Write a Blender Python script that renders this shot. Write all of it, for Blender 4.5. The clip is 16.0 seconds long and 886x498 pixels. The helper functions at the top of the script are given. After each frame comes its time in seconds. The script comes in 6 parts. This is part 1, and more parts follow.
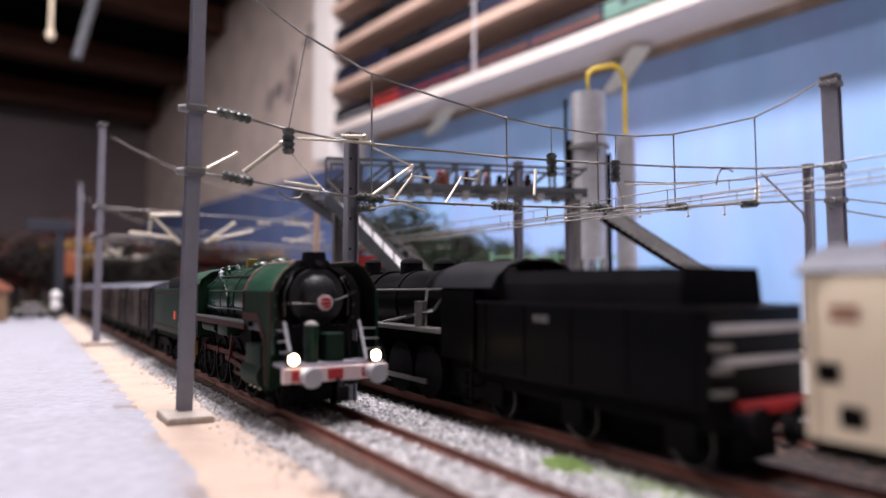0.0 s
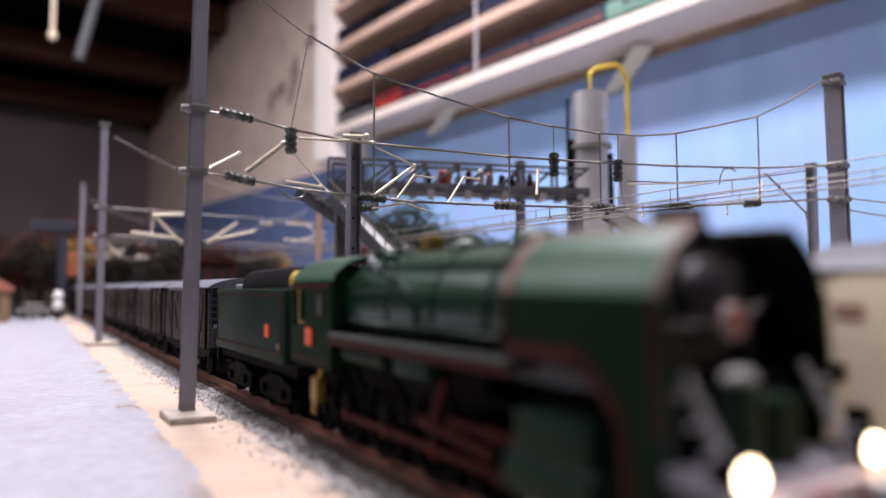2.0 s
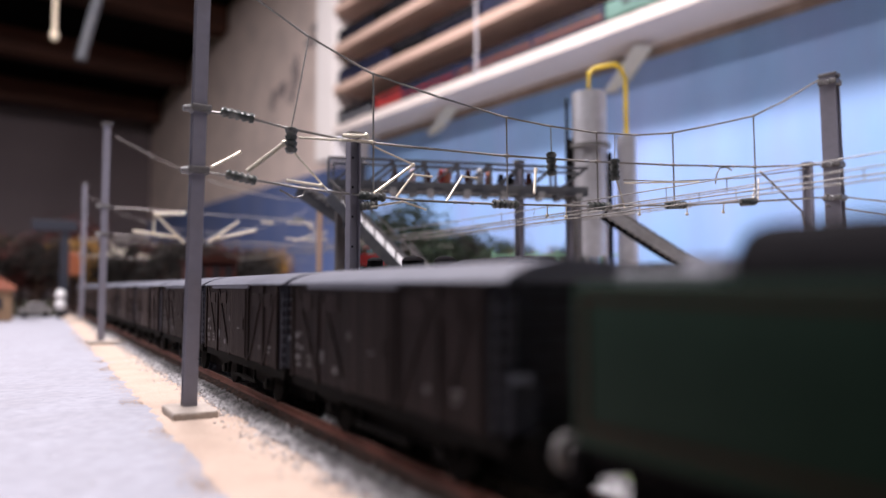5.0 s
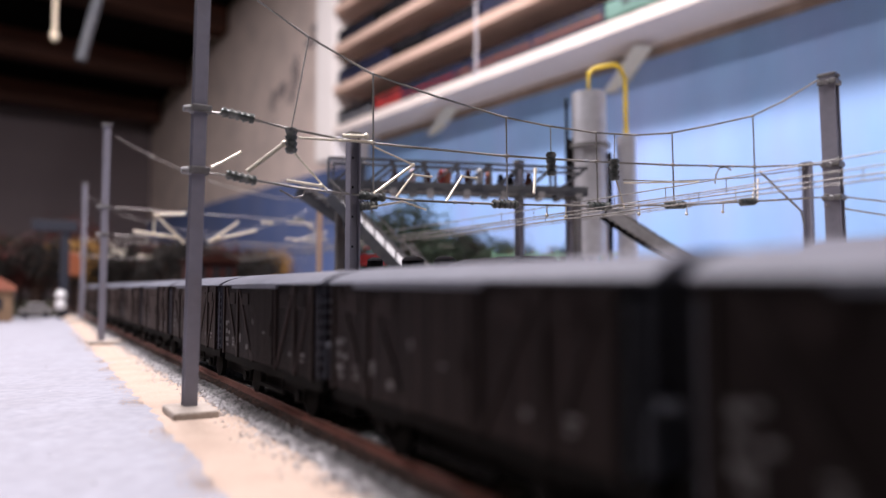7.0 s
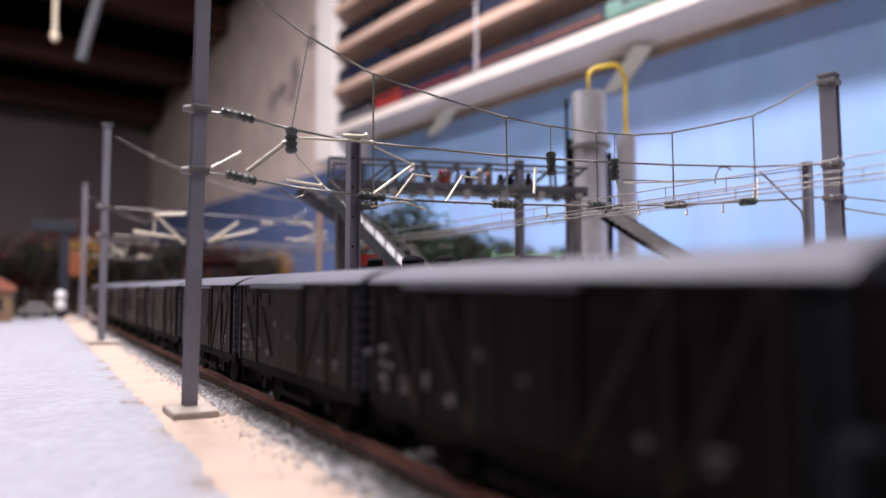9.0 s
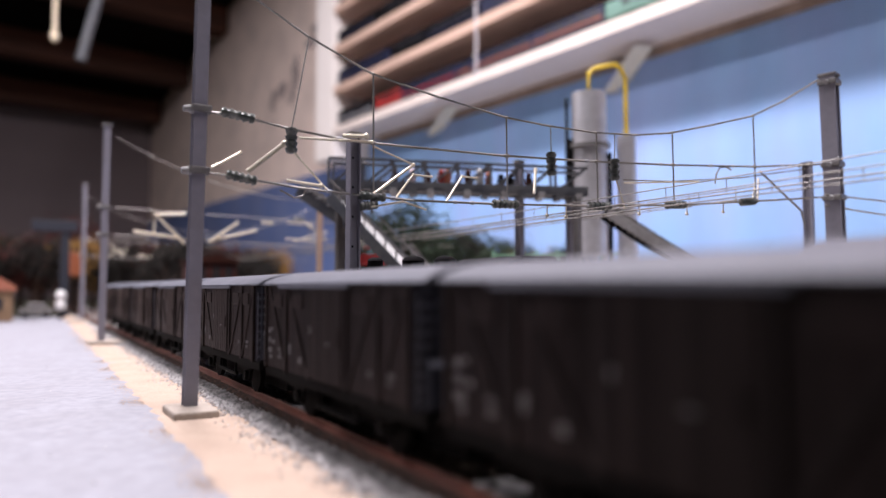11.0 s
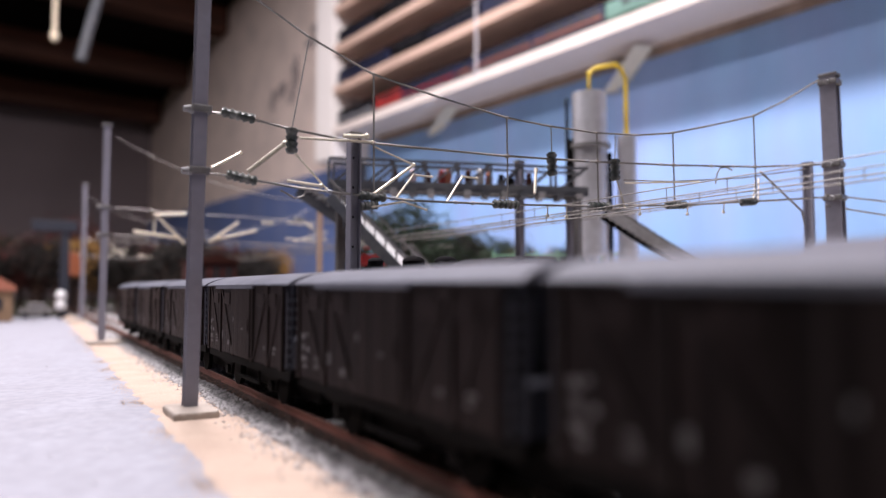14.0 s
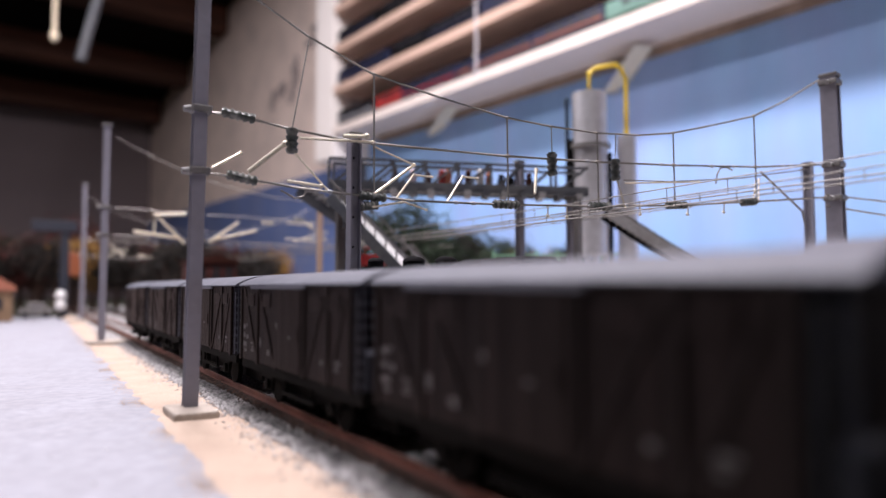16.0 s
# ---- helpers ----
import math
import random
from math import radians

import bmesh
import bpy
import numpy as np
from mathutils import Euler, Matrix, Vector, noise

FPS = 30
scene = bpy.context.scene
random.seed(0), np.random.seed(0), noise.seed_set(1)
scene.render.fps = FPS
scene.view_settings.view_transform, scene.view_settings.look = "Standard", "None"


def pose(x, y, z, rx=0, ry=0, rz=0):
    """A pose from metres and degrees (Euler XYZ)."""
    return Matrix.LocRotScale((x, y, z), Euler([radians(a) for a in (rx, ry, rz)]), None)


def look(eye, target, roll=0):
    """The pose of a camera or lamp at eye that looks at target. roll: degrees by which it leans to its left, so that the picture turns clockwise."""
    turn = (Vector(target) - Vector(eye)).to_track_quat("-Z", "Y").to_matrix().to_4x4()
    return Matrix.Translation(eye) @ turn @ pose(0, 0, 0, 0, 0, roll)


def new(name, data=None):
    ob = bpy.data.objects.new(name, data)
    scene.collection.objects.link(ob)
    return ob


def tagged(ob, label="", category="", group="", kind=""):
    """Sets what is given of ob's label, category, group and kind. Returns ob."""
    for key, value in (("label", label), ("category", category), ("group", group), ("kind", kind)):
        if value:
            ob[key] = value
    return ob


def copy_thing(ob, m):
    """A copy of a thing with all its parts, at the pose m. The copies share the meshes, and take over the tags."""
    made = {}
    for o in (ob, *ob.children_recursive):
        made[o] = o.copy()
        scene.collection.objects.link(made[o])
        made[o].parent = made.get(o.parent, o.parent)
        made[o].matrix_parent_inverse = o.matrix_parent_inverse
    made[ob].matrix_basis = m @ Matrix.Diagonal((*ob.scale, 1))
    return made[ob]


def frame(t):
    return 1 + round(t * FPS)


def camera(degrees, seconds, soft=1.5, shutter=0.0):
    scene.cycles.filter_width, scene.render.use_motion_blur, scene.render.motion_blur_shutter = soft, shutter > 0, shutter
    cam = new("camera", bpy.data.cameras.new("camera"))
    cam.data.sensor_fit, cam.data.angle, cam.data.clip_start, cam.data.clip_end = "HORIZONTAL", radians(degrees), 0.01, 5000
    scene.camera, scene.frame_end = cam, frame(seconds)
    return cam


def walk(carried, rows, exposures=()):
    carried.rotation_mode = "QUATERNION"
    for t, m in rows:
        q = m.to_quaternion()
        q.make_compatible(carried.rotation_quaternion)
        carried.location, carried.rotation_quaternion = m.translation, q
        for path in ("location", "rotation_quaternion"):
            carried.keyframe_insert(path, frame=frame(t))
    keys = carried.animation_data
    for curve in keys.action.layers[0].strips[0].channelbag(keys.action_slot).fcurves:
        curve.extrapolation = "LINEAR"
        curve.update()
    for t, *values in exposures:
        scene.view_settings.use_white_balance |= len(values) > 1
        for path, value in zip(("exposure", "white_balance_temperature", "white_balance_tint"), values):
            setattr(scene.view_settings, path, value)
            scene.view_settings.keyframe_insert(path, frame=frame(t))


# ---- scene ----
cam = camera(66.72, 16.0, soft=1.4, shutter=0.0)
cam.data.dof.use_dof = True
cam.data.dof.focus_distance = 0.268
cam.data.dof.aperture_fstop = 6.4


def eye(yaw, tilt, roll, ahead, side, up):
    """Camera pose: degrees, and millimetres from the resting place."""
    y, t = radians(yaw), radians(tilt)
    fwd = Vector((math.sin(y) * math.cos(t), math.cos(y) * math.cos(t), math.sin(t)))
    right = Vector((math.cos(y), -math.sin(y), 0))
    at = Vector((-79.11, 0, 36.33)) + fwd * ahead + right * side + right.cross(fwd) * up
    at *= 0.001
    return look(at, at + fwd, -roll)


PATH = [
    (0.0, eye(31.937, 3.344, -0.067, 3.6, -1.0, 0.75)),
    (0.5, eye(31.916, 3.344, -0.058, 3.75, -1.2, 0.78)),
    (1.0, eye(31.878, 3.336, -0.066, 4.1, -1.3, 0.92)),
    (1.5, eye(31.836, 3.325, -0.070, 4.5, -1.6, 0.95)),
    (2.0, eye(31.796, 3.345, -0.035, 3.8, -1.3, 0.62)),
    (2.5, eye(31.758, 3.344, -0.030, 2.6, -0.9, 0.38)),
    (3.0, eye(31.740, 3.335, -0.010, 1.3, -0.5, 0.14)),
    (3.5, eye(31.697, 3.318, -0.015, 1.0, -0.5, 0.05)),
    (4.2, eye(31.695, 3.320, -0.010, 0.8, -0.4, 0.0)),
    (6.5, eye(31.690, 3.340, 0.030, 0.2, -0.2, -0.1)),
    (9.0, eye(31.683, 3.349, 0.050, 0.1, -0.2, -0.2)),
    (13.0, eye(31.690, 3.347, 0.047, 0.3, -0.4, -0.1)),
    (16.0, eye(31.702, 3.344, 0.042, 0.5, -0.6, 0.0)),
]
walk(cam, PATH)

# ---- light: an inferred strip lamp over the layout, an added fill strip, a dim room ----
world = bpy.data.worlds.new("room_air")
scene.world = world
world.use_nodes = True
world.node_tree.nodes["Background"].inputs[0].default_value = (0.75, 0.8, 1.0, 1)
world.node_tree.nodes["Background"].inputs[1].default_value = 0.003


def strip_lamp(x, y, z, length, watts):
    data = bpy.data.lights.new("strip_lamp_light", "AREA")
    data.shape, data.size, data.size_y, data.energy = "RECTANGLE", 0.16, length, watts
    data.color = (1.0, 0.93, 0.99)
    ob = new("strip_lamp_light", data)
    ob.matrix_world = pose(x, y, z)
    return ob


strip_lamp(0.06, 0.45, 1.18, 1.2, 36.5)
# Fill strip with no known source, added to brighten the plaster wall.
strip_lamp(-0.80, 1.20, 1.15, 1.2, 20)
scene.view_settings.exposure = 0.0

# ---- small tools, in millimetres ----
MM = 0.001


def box(bm, x0, x1, y0, y1, z0, z1, bevel=0.0):
    r = bmesh.ops.create_cube(bm, size=1.0)
    for v in r["verts"]:
        v.co = Vector(((x0 + x1) / 2 + v.co.x * (x1 - x0), (y0 + y1) / 2 + v.co.y * (y1 - y0), (z0 + z1) / 2 + v.co.z * (z1 - z0)))
    if bevel:
        edges = list({e for v in r["verts"] for e in v.link_edges})
        bmesh.ops.bevel(bm, geom=edges, offset=bevel, segments=2, affect="EDGES", profile=0.6)
    return r["verts"]


def rod(bm, a, b, r, r2=None, seg=8, ends=True):
    a, b = Vector(a), Vector(b)
    d = b - a
    m = Matrix.Translation((a + b) / 2) @ d.to_track_quat("Z", "Y").to_matrix().to_4x4()
    return bmesh.ops.create_cone(bm, cap_ends=ends, segments=seg, radius1=r, radius2=r if r2 is None else r2, depth=d.length, matrix=m)["verts"]


def bar(bm, a, b, w, h):
    """A square bar from a to b."""
    a, b = Vector(a), Vector(b)
    d = b - a
    m = Matrix.Translation((a + b) / 2) @ d.to_track_quat("Y", "Z").to_matrix().to_4x4()
    r = bmesh.ops.create_cube(bm, size=1.0, matrix=m @ Matrix.Diagonal((w, d.length, h, 1)))
    return r["verts"]


def wire(bm, points, r, seg=6):
    """One bent round wire through the points."""
    pts = [Vector(p) for p in points]
    rings = []
    for i, p in enumerate(pts):
        d = (pts[min(i + 1, len(pts) - 1)] - pts[max(i - 1, 0)]).normalized()
        q = d.to_track_quat("Z", "Y")
        rings.append([bm.verts.new(p + q @ Vector((r * math.cos(6.2832 * k / seg), r * math.sin(6.2832 * k / seg), 0))) for k in range(seg)])
    for a, b in zip(rings, rings[1:]):
        best = min(range(seg), key=lambda j: (a[0].co - b[j].co).length)
        for k in range(seg):
            bm.faces.new((a[k], a[(k + 1) % seg], b[(k + 1 + best) % seg], b[(k + best) % seg]))
    bm.faces.new(rings[0][::-1])
    bm.faces.new(rings[-1])


def ball(bm, c, r, sx=1.0, sy=1.0, sz=1.0, u=14, v=8):
    m = Matrix.Translation(c) @ Matrix.Diagonal((sx, sy, sz, 1))
    return bmesh.ops.create_uvsphere(bm, u_segments=u, v_segments=v, radius=r, matrix=m)["verts"]


def sweep(bm, profile, y0, y1):
    """A closed outline of (x, z) drawn along y."""
    a = [bm.verts.new((x, y0, z)) for x, z in profile]
    b = [bm.verts.new((x, y1, z)) for x, z in profile]
    n = len(a)
    for i in range(n):
        bm.faces.new((a[i], a[(i + 1) % n], b[(i + 1) % n], b[i]))
    bm.faces.new(a[::-1])
    bm.faces.new(b)


def plate(bm, outline, x0, x1):
    """A closed outline of (y, z) with thickness along x."""
    a = [bm.verts.new((x0, y, z)) for y, z in outline]
    b = [bm.verts.new((x1, y, z)) for y, z in outline]
    n = len(a)
    for i in range(n):
        bm.faces.new((a[i], a[(i + 1) % n], b[(i + 1) % n], b[i]))
    bm.faces.new(a[::-1])
    bm.faces.new(b)


def insulator(bm, a, b, r, ribs=4):
    a, b = Vector(a), Vector(b)
    rod(bm, a, b, r * 0.74, seg=10)
    for i in range(ribs):
        p = a.lerp(b, (i + 0.3) / ribs)
        q = a.lerp(b, (i + 0.85) / ribs)
        rod(bm, p, q, r, r * 0.86, seg=12)


def mesh_of(name, bm, material, smooth=False):
    bmesh.ops.recalc_face_normals(bm, faces=bm.faces[:])
    bmesh.ops.scale(bm, vec=(MM, MM, MM), verts=bm.verts[:])
    me = bpy.data.meshes.new(name)
    if smooth:
        for f in bm.faces:
            f.smooth = True
        for e in bm.edges:
            if len(e.link_faces) == 2 and e.calc_face_angle(0) > 0.6:
                e.smooth = False
    bm.to_mesh(me)
    bm.free()
    me.materials.append(material)
    return me


def part(name, bm, material, parent, label="", smooth=False):
    ob = new(name, mesh_of(name, bm, material, smooth))
    ob.parent = parent
    return tagged(ob, label)


def solid(name, bm, material, label, category="", group="", kind="", smooth=False):
    """A thing of one mesh."""
    return tagged(new(name, mesh_of(name, bm, material, smooth)), label, category, group, kind)


def thing(name, label, category="", group="", kind="", at=None):
    ob = new(name)
    ob.empty_display_size = 0.01
    if at is not None:
        ob.matrix_basis = at
    return tagged(ob, label, category, group, kind)


def mm(x, y, z, rz=0.0, rx=0.0, ry=0.0):
    return pose(x * MM, y * MM, z * MM, rx, ry, rz)


# ---- materials ----
def material(name, color, rough=0.6, metal=0.0, grain=400.0, vary=0.25, blotch=30.0, stain=0.2, bump=0.15, dirt=None, coat=0.0, spec=0.5, stretch=(1, 1, 1), island=0.0, obj=0.0, graze_sheen=0.0):
    m = bpy.data.materials.new(name)
    m.use_nodes = True
    nt = m.node_tree
    n, l = nt.nodes, nt.links
    bs = n["Principled BSDF"]
    bs.inputs["Roughness"].default_value = rough
    bs.inputs["Metallic"].default_value = metal
    bs.inputs["Coat Weight"].default_value = coat
    bs.inputs["Specular IOR Level"].default_value = spec
    bs.inputs["Sheen Weight"].default_value = graze_sheen
    bs.inputs["Sheen Roughness"].default_value = 0.22
    bs.inputs["Sheen Tint"].default_value = (1.0, 0.84, 0.8, 1)
    tc = n.new("ShaderNodeTexCoord")
    mp = n.new("ShaderNodeMapping")
    mp.inputs["Scale"].default_value = stretch
    l.new(tc.outputs["Object"], mp.inputs["Vector"])
    fine, big = n.new("ShaderNodeTexNoise"), n.new("ShaderNodeTexNoise")
    for k, s in ((fine, grain), (big, blotch)):
        k.inputs["Scale"].default_value = s
        k.inputs["Detail"].default_value = 5
        l.new(mp.outputs[0], k.inputs["Vector"])
    dark = tuple(c * (1 - vary) for c in color)
    light = tuple(min(1, c * (1 + vary)) for c in color)
    mix = n.new("ShaderNodeMix")
    mix.data_type = "RGBA"
    mix.inputs[6].default_value, mix.inputs[7].default_value = (*dark, 1), (*light, 1)
    l.new(fine.outputs[0], mix.inputs[0])
    ramp = n.new("ShaderNodeValToRGB")
    ramp.color_ramp.elements[0].position, ramp.color_ramp.elements[1].position = 0.42, 0.68
    l.new(big.outputs[0], ramp.inputs[0])
    mul = n.new("ShaderNodeMath")
    mul.operation = "MULTIPLY"
    mul.inputs[1].default_value = stain
    l.new(ramp.outputs[0], mul.inputs[0])
    mix2 = n.new("ShaderNodeMix")
    mix2.data_type = "RGBA"
    mix2.inputs[7].default_value = (*(dirt or tuple(c * 0.55 for c in color)), 1)
    l.new(mul.outputs[0], mix2.inputs[0])
    l.new(mix.outputs[2], mix2.inputs[6])
    out = mix2.outputs[2]
    if island or obj:
        src = n.new("ShaderNodeNewGeometry").outputs["Random Per Island"] if island else n.new("ShaderNodeObjectInfo").outputs["Random"]
        mr = n.new("ShaderNodeMapRange")
        amount = island or obj
        mr.inputs[3].default_value, mr.inputs[4].default_value = 1 - amount, 1 + amount
        l.new(src, mr.inputs[0])
        hsv = n.new("ShaderNodeHueSaturation")
        l.new(mr.outputs[0], hsv.inputs["Value"])
        l.new(out, hsv.inputs["Color"])
        out = hsv.outputs[0]
    l.new(out, bs.inputs["Base Color"])
    if bump:
        b = n.new("ShaderNodeBump")
        b.inputs["Strength"].default_value = bump
        b.inputs["Distance"].default_value = 0.0006
        l.new(fine.outputs[0], b.inputs["Height"])
        l.new(b.outputs[0], bs.inputs["Normal"])
    rr = n.new("ShaderNodeMapRange")
    rr.inputs[3].default_value, rr.inputs[4].default_value = max(0.02, rough - 0.12), min(1, rough + 0.12)
    l.new(big.outputs[0], rr.inputs[0])
    l.new(rr.outputs[0], bs.inputs["Roughness"])
    return m


def glow(name, color, strength):
    m = bpy.data.materials.new(name)
    m.use_nodes = True
    bs = m.node_tree.nodes["Principled BSDF"]
    bs.inputs["Base Color"].default_value = (*color, 1)
    bs.inputs["Emission Color"].default_value = (*color, 1)
    bs.inputs["Emission Strength"].default_value = strength
    return m


PAPER = material("road_paper", (0.3, 0.3, 0.34), 0.85, grain=260, vary=0.3, blotch=45, stain=0.3, dirt=(0.25, 0.245, 0.265), bump=0.25)
SAND = material("peach_sand", (0.48, 0.37, 0.295), 0.95, grain=1800, vary=0.3, blotch=60, stain=0.35, dirt=(0.37, 0.26, 0.2), bump=0.6)
BED = material("ballast_bed", (0.34, 0.325, 0.325), 0.95, grain=1500, vary=0.6, blotch=80, stain=0.4, bump=0.8)
STONE = material("ballast_stone", (0.4, 0.385, 0.385), 0.9, grain=900, vary=0.3, bump=0.2, island=0.5)
STONE_PALE = material("pale_ballast_stone", (0.47, 0.46, 0.465), 0.9, grain=900, vary=0.3, bump=0.2, island=0.5)
RUST = material("rusty_rail", (0.19, 0.062, 0.042), 0.6, grain=500, vary=0.45, blotch=60, stain=0.5, dirt=(0.08, 0.035, 0.03), metal=0.1)
RAILTOP = material("rail_head", (0.32, 0.2, 0.16), 0.4, metal=0.7, grain=500, vary=0.3)
BROWNBED = material("rusty_shadow_bed", (0.062, 0.035, 0.027), 0.95, grain=1500, vary=0.5, blotch=90, stain=0.4, bump=0.8)
STONE_RUST = material("rusty_ballast_stone", (0.12, 0.072, 0.055), 0.9, grain=900, vary=0.3, island=0.5)
SLEEPER = material("dark_sleeper", (0.05, 0.036, 0.03), 0.85, grain=500, vary=0.5, stretch=(1, 4, 1), obj=0.3)
CONCRETE = material("plinth_concrete", (0.43, 0.37, 0.32), 0.9, grain=900, vary=0.25, blotch=120, stain=0.45, bump=0.5)
MAST = material("mast_grey", (0.25, 0.24, 0.285), 0.5, grain=350, vary=0.15, blotch=60, stain=0.3, dirt=(0.16, 0.14, 0.145), spec=0.4)
STEEL = material("weathered_steel", (0.16, 0.15, 0.15), 0.55, metal=0.3, grain=500, vary=0.3, blotch=90, stain=0.5, dirt=(0.3, 0.29, 0.27))
WIRE = material("grey_wire", (0.3, 0.28, 0.26), 0.45, metal=0.4, grain=600, vary=0.3)
BRASS = material("bare_metal_rod", (0.75, 0.68, 0.55), 0.4, metal=0.4, grain=600, vary=0.2)
CERAMIC = material("insulator_green_black", (0.055, 0.065, 0.06), 0.4, grain=900, vary=0.5, blotch=350, stain=0.75, dirt=(0.3, 0.3, 0.28))
GREEN = material("loco_green", (0.009, 0.033, 0.019), 0.3, grain=300, vary=0.2, blotch=60, stain=0.2, bump=0.03, spec=0.35)
GREEN_TOP = material("lit_deflector_green", (0.014, 0.062, 0.034), 0.38, grain=300, vary=0.2, blotch=60, stain=0.3, bump=0.03, spec=0.3)
WORN = material("rubbed_red_brown", (0.11, 0.05, 0.038), 0.6, grain=500, vary=0.5, blotch=150, stain=0.6, dirt=(0.02, 0.045, 0.03))
# Paler than the cab sides: the lamp's highlight on the roof is in this green.
GREEN_ROOF = material("lit_green_roof", (0.028, 0.07, 0.046), 0.35, grain=300, vary=0.25, blotch=50, stain=0.35, bump=0.04, spec=0.4)
GREEN_SATIN = material("satin_green_sheet", (0.0085, 0.022, 0.0115), 0.6, grain=300, vary=0.2, blotch=40, stain=0.2, bump=0.03, spec=0.05)
GREEN_DULL = material("tender_green", (0.009, 0.024, 0.015), 0.6, grain=300, vary=0.2, blotch=40, stain=0.2, bump=0.03, spec=0.12)
BLACK = material("loco_black", (0.003, 0.003, 0.0038), 0.42, grain=300, vary=0.4, blotch=50, stain=0.25, dirt=(0.008, 0.0062, 0.006), bump=0.05, spec=0.06)
SMOKEBOX = material("satin_smokebox_black", (0.024, 0.023, 0.028), 0.5, grain=500, vary=0.5, blotch=120, stain=0.6, dirt=(0.055, 0.051, 0.056), bump=0.2, spec=0.45)
DUSTY = material("dusty_black_roof", (0.0085, 0.0085, 0.011), 0.45, grain=400, vary=0.3, blotch=50, stain=0.4, dirt=(0.016, 0.015, 0.018), bump=0.1, spec=0.08)
SOOT = material("matt_black", (0.007, 0.0065, 0.008), 0.8, grain=400, vary=0.4, blotch=60, stain=0.3, dirt=(0.02, 0.018, 0.018), bump=0.2, spec=0.05)
GREY = material("pale_grey_metal", (0.42, 0.42, 0.46), 0.5, metal=0.2, grain=400, vary=0.2)
RED = material("signal_red", (0.5, 0.03, 0.035), 0.5, grain=400, vary=0.2)
PLATE_RED = material("vermilion_plate", (0.9, 0.1, 0.02), 0.5, grain=400, vary=0.1)
LINING = material("brown_red_lining", (0.045, 0.015, 0.011), 0.6, grain=400, vary=0.2, spec=0.1)
WHITE = material("white_paint", (0.75, 0.74, 0.74), 0.5, grain=300, vary=0.08, blotch=15, stain=0.15)
ROD_RED = material("dull_red_rods", (0.05, 0.0075, 0.0065), 0.5, grain=400, vary=0.5, blotch=130, stain=0.8, dirt=(0.012, 0.007, 0.007), spec=0.04)
BOARD_EDGE = material("dull_pale_green_edge", (0.06, 0.075, 0.066), 0.5, grain=400, vary=0.2)
PINK = material("pink_white_paint", (0.7, 0.56, 0.57), 0.5, grain=300, vary=0.15)
BRASSY = material("dull_brass", (0.26, 0.18, 0.04), 0.45, metal=0.4, grain=300, vary=0.2)
BOUNCE_PALE = material("pale_bounce_sheet", (0.5, 0.46, 0.42), 0.95, grain=700, vary=0.3, blotch=30, stain=0.3, bump=0.5)
FENCE = material("green_fence_paint", (0.2, 0.38, 0.25), 0.6, grain=300, vary=0.2)
YELLOW = material("yellow_paint", (0.72, 0.5, 0.03), 0.5, grain=300, vary=0.1, blotch=60)
# Grazing sheen brightens far wagon sides, standing in for light that fades nearby.
WAGON = material("wagon_umber", (0.0195, 0.0138, 0.0136), 0.55, grain=350, vary=0.5, blotch=60, stain=0.45, dirt=(0.018, 0.0145, 0.014), stretch=(1, 1, 0.2), bump=0.1, island=0.35, spec=0.04, graze_sheen=0.3)
WAGON_BLACKISH = material("blackish_wagon_umber", (0.0092, 0.0066, 0.0067), 0.55, grain=350, vary=0.5, blotch=60, stain=0.5, dirt=(0.011, 0.009, 0.009), stretch=(1, 1, 0.2), bump=0.1, island=0.35, spec=0.03, graze_sheen=0.2)
WAGON_POST = material("worn_wagon_post", (0.026, 0.0195, 0.0193), 0.6, grain=350, vary=0.5, blotch=90, stain=0.5, dirt=(0.01, 0.008, 0.008), stretch=(1, 1, 0.2), bump=0.1, spec=0.05, graze_sheen=0.32)
WAGON_END = material("blue_grey_wagon_end", (0.048, 0.05, 0.064), 0.6, grain=350, vary=0.4, blotch=70, stain=0.4, bump=0.1, spec=0.08)
WAGON_ROOF = material("wagon_roof_grey", (0.118, 0.122, 0.152), 0.55, grain=400, vary=0.2, blotch=40, stain=0.4, bump=0.05)
IRON = material("brake_iron", (0.005, 0.0045, 0.0045), 0.75, grain=400, vary=0.4, spec=0.05)
MARK = material("chalk_white_marks", (0.125, 0.117, 0.12), 0.7, grain=700, vary=0.5, blotch=250, stain=0.6, dirt=(0.03, 0.027, 0.027))
BEIGE = material("cream_wagon_side", (0.9, 0.76, 0.56), 0.55, grain=300, vary=0.06, blotch=25, stain=0.12, bump=0.03)
GRASS = material("pale_green_flock", (0.55, 0.68, 0.34), 0.95, grain=900, vary=0.3, island=0.3)
LEAF_GREEN = material("dark_green_foliage", (0.024, 0.04, 0.02), 0.9, grain=600, vary=0.5, island=0.5)
# Leaf tones kept very dark: the shaded far end is put into them.
LEAF_BROWN = material("dark_brown_foliage", (0.013, 0.0095, 0.007), 0.9, grain=600, vary=0.5, island=0.6)
LEAF_RED = material("autumn_red_foliage", (0.065, 0.011, 0.008), 0.9, grain=600, vary=0.4, island=0.5)
LEAF_OCHRE = material("autumn_ochre_foliage", (0.3, 0.16, 0.04), 0.9, grain=600, vary=0.4, island=0.5)
HOUSE_TAN = material("weathered_tan_wall", (0.27, 0.17, 0.1), 0.9, grain=300, vary=0.3, blotch=40, stain=0.5)
BATTEN = material("rough_grey_brown_batten", (0.34, 0.26, 0.21), 0.9, grain=60, vary=0.4, blotch=14, stain=0.6, dirt=(0.12, 0.085, 0.07))
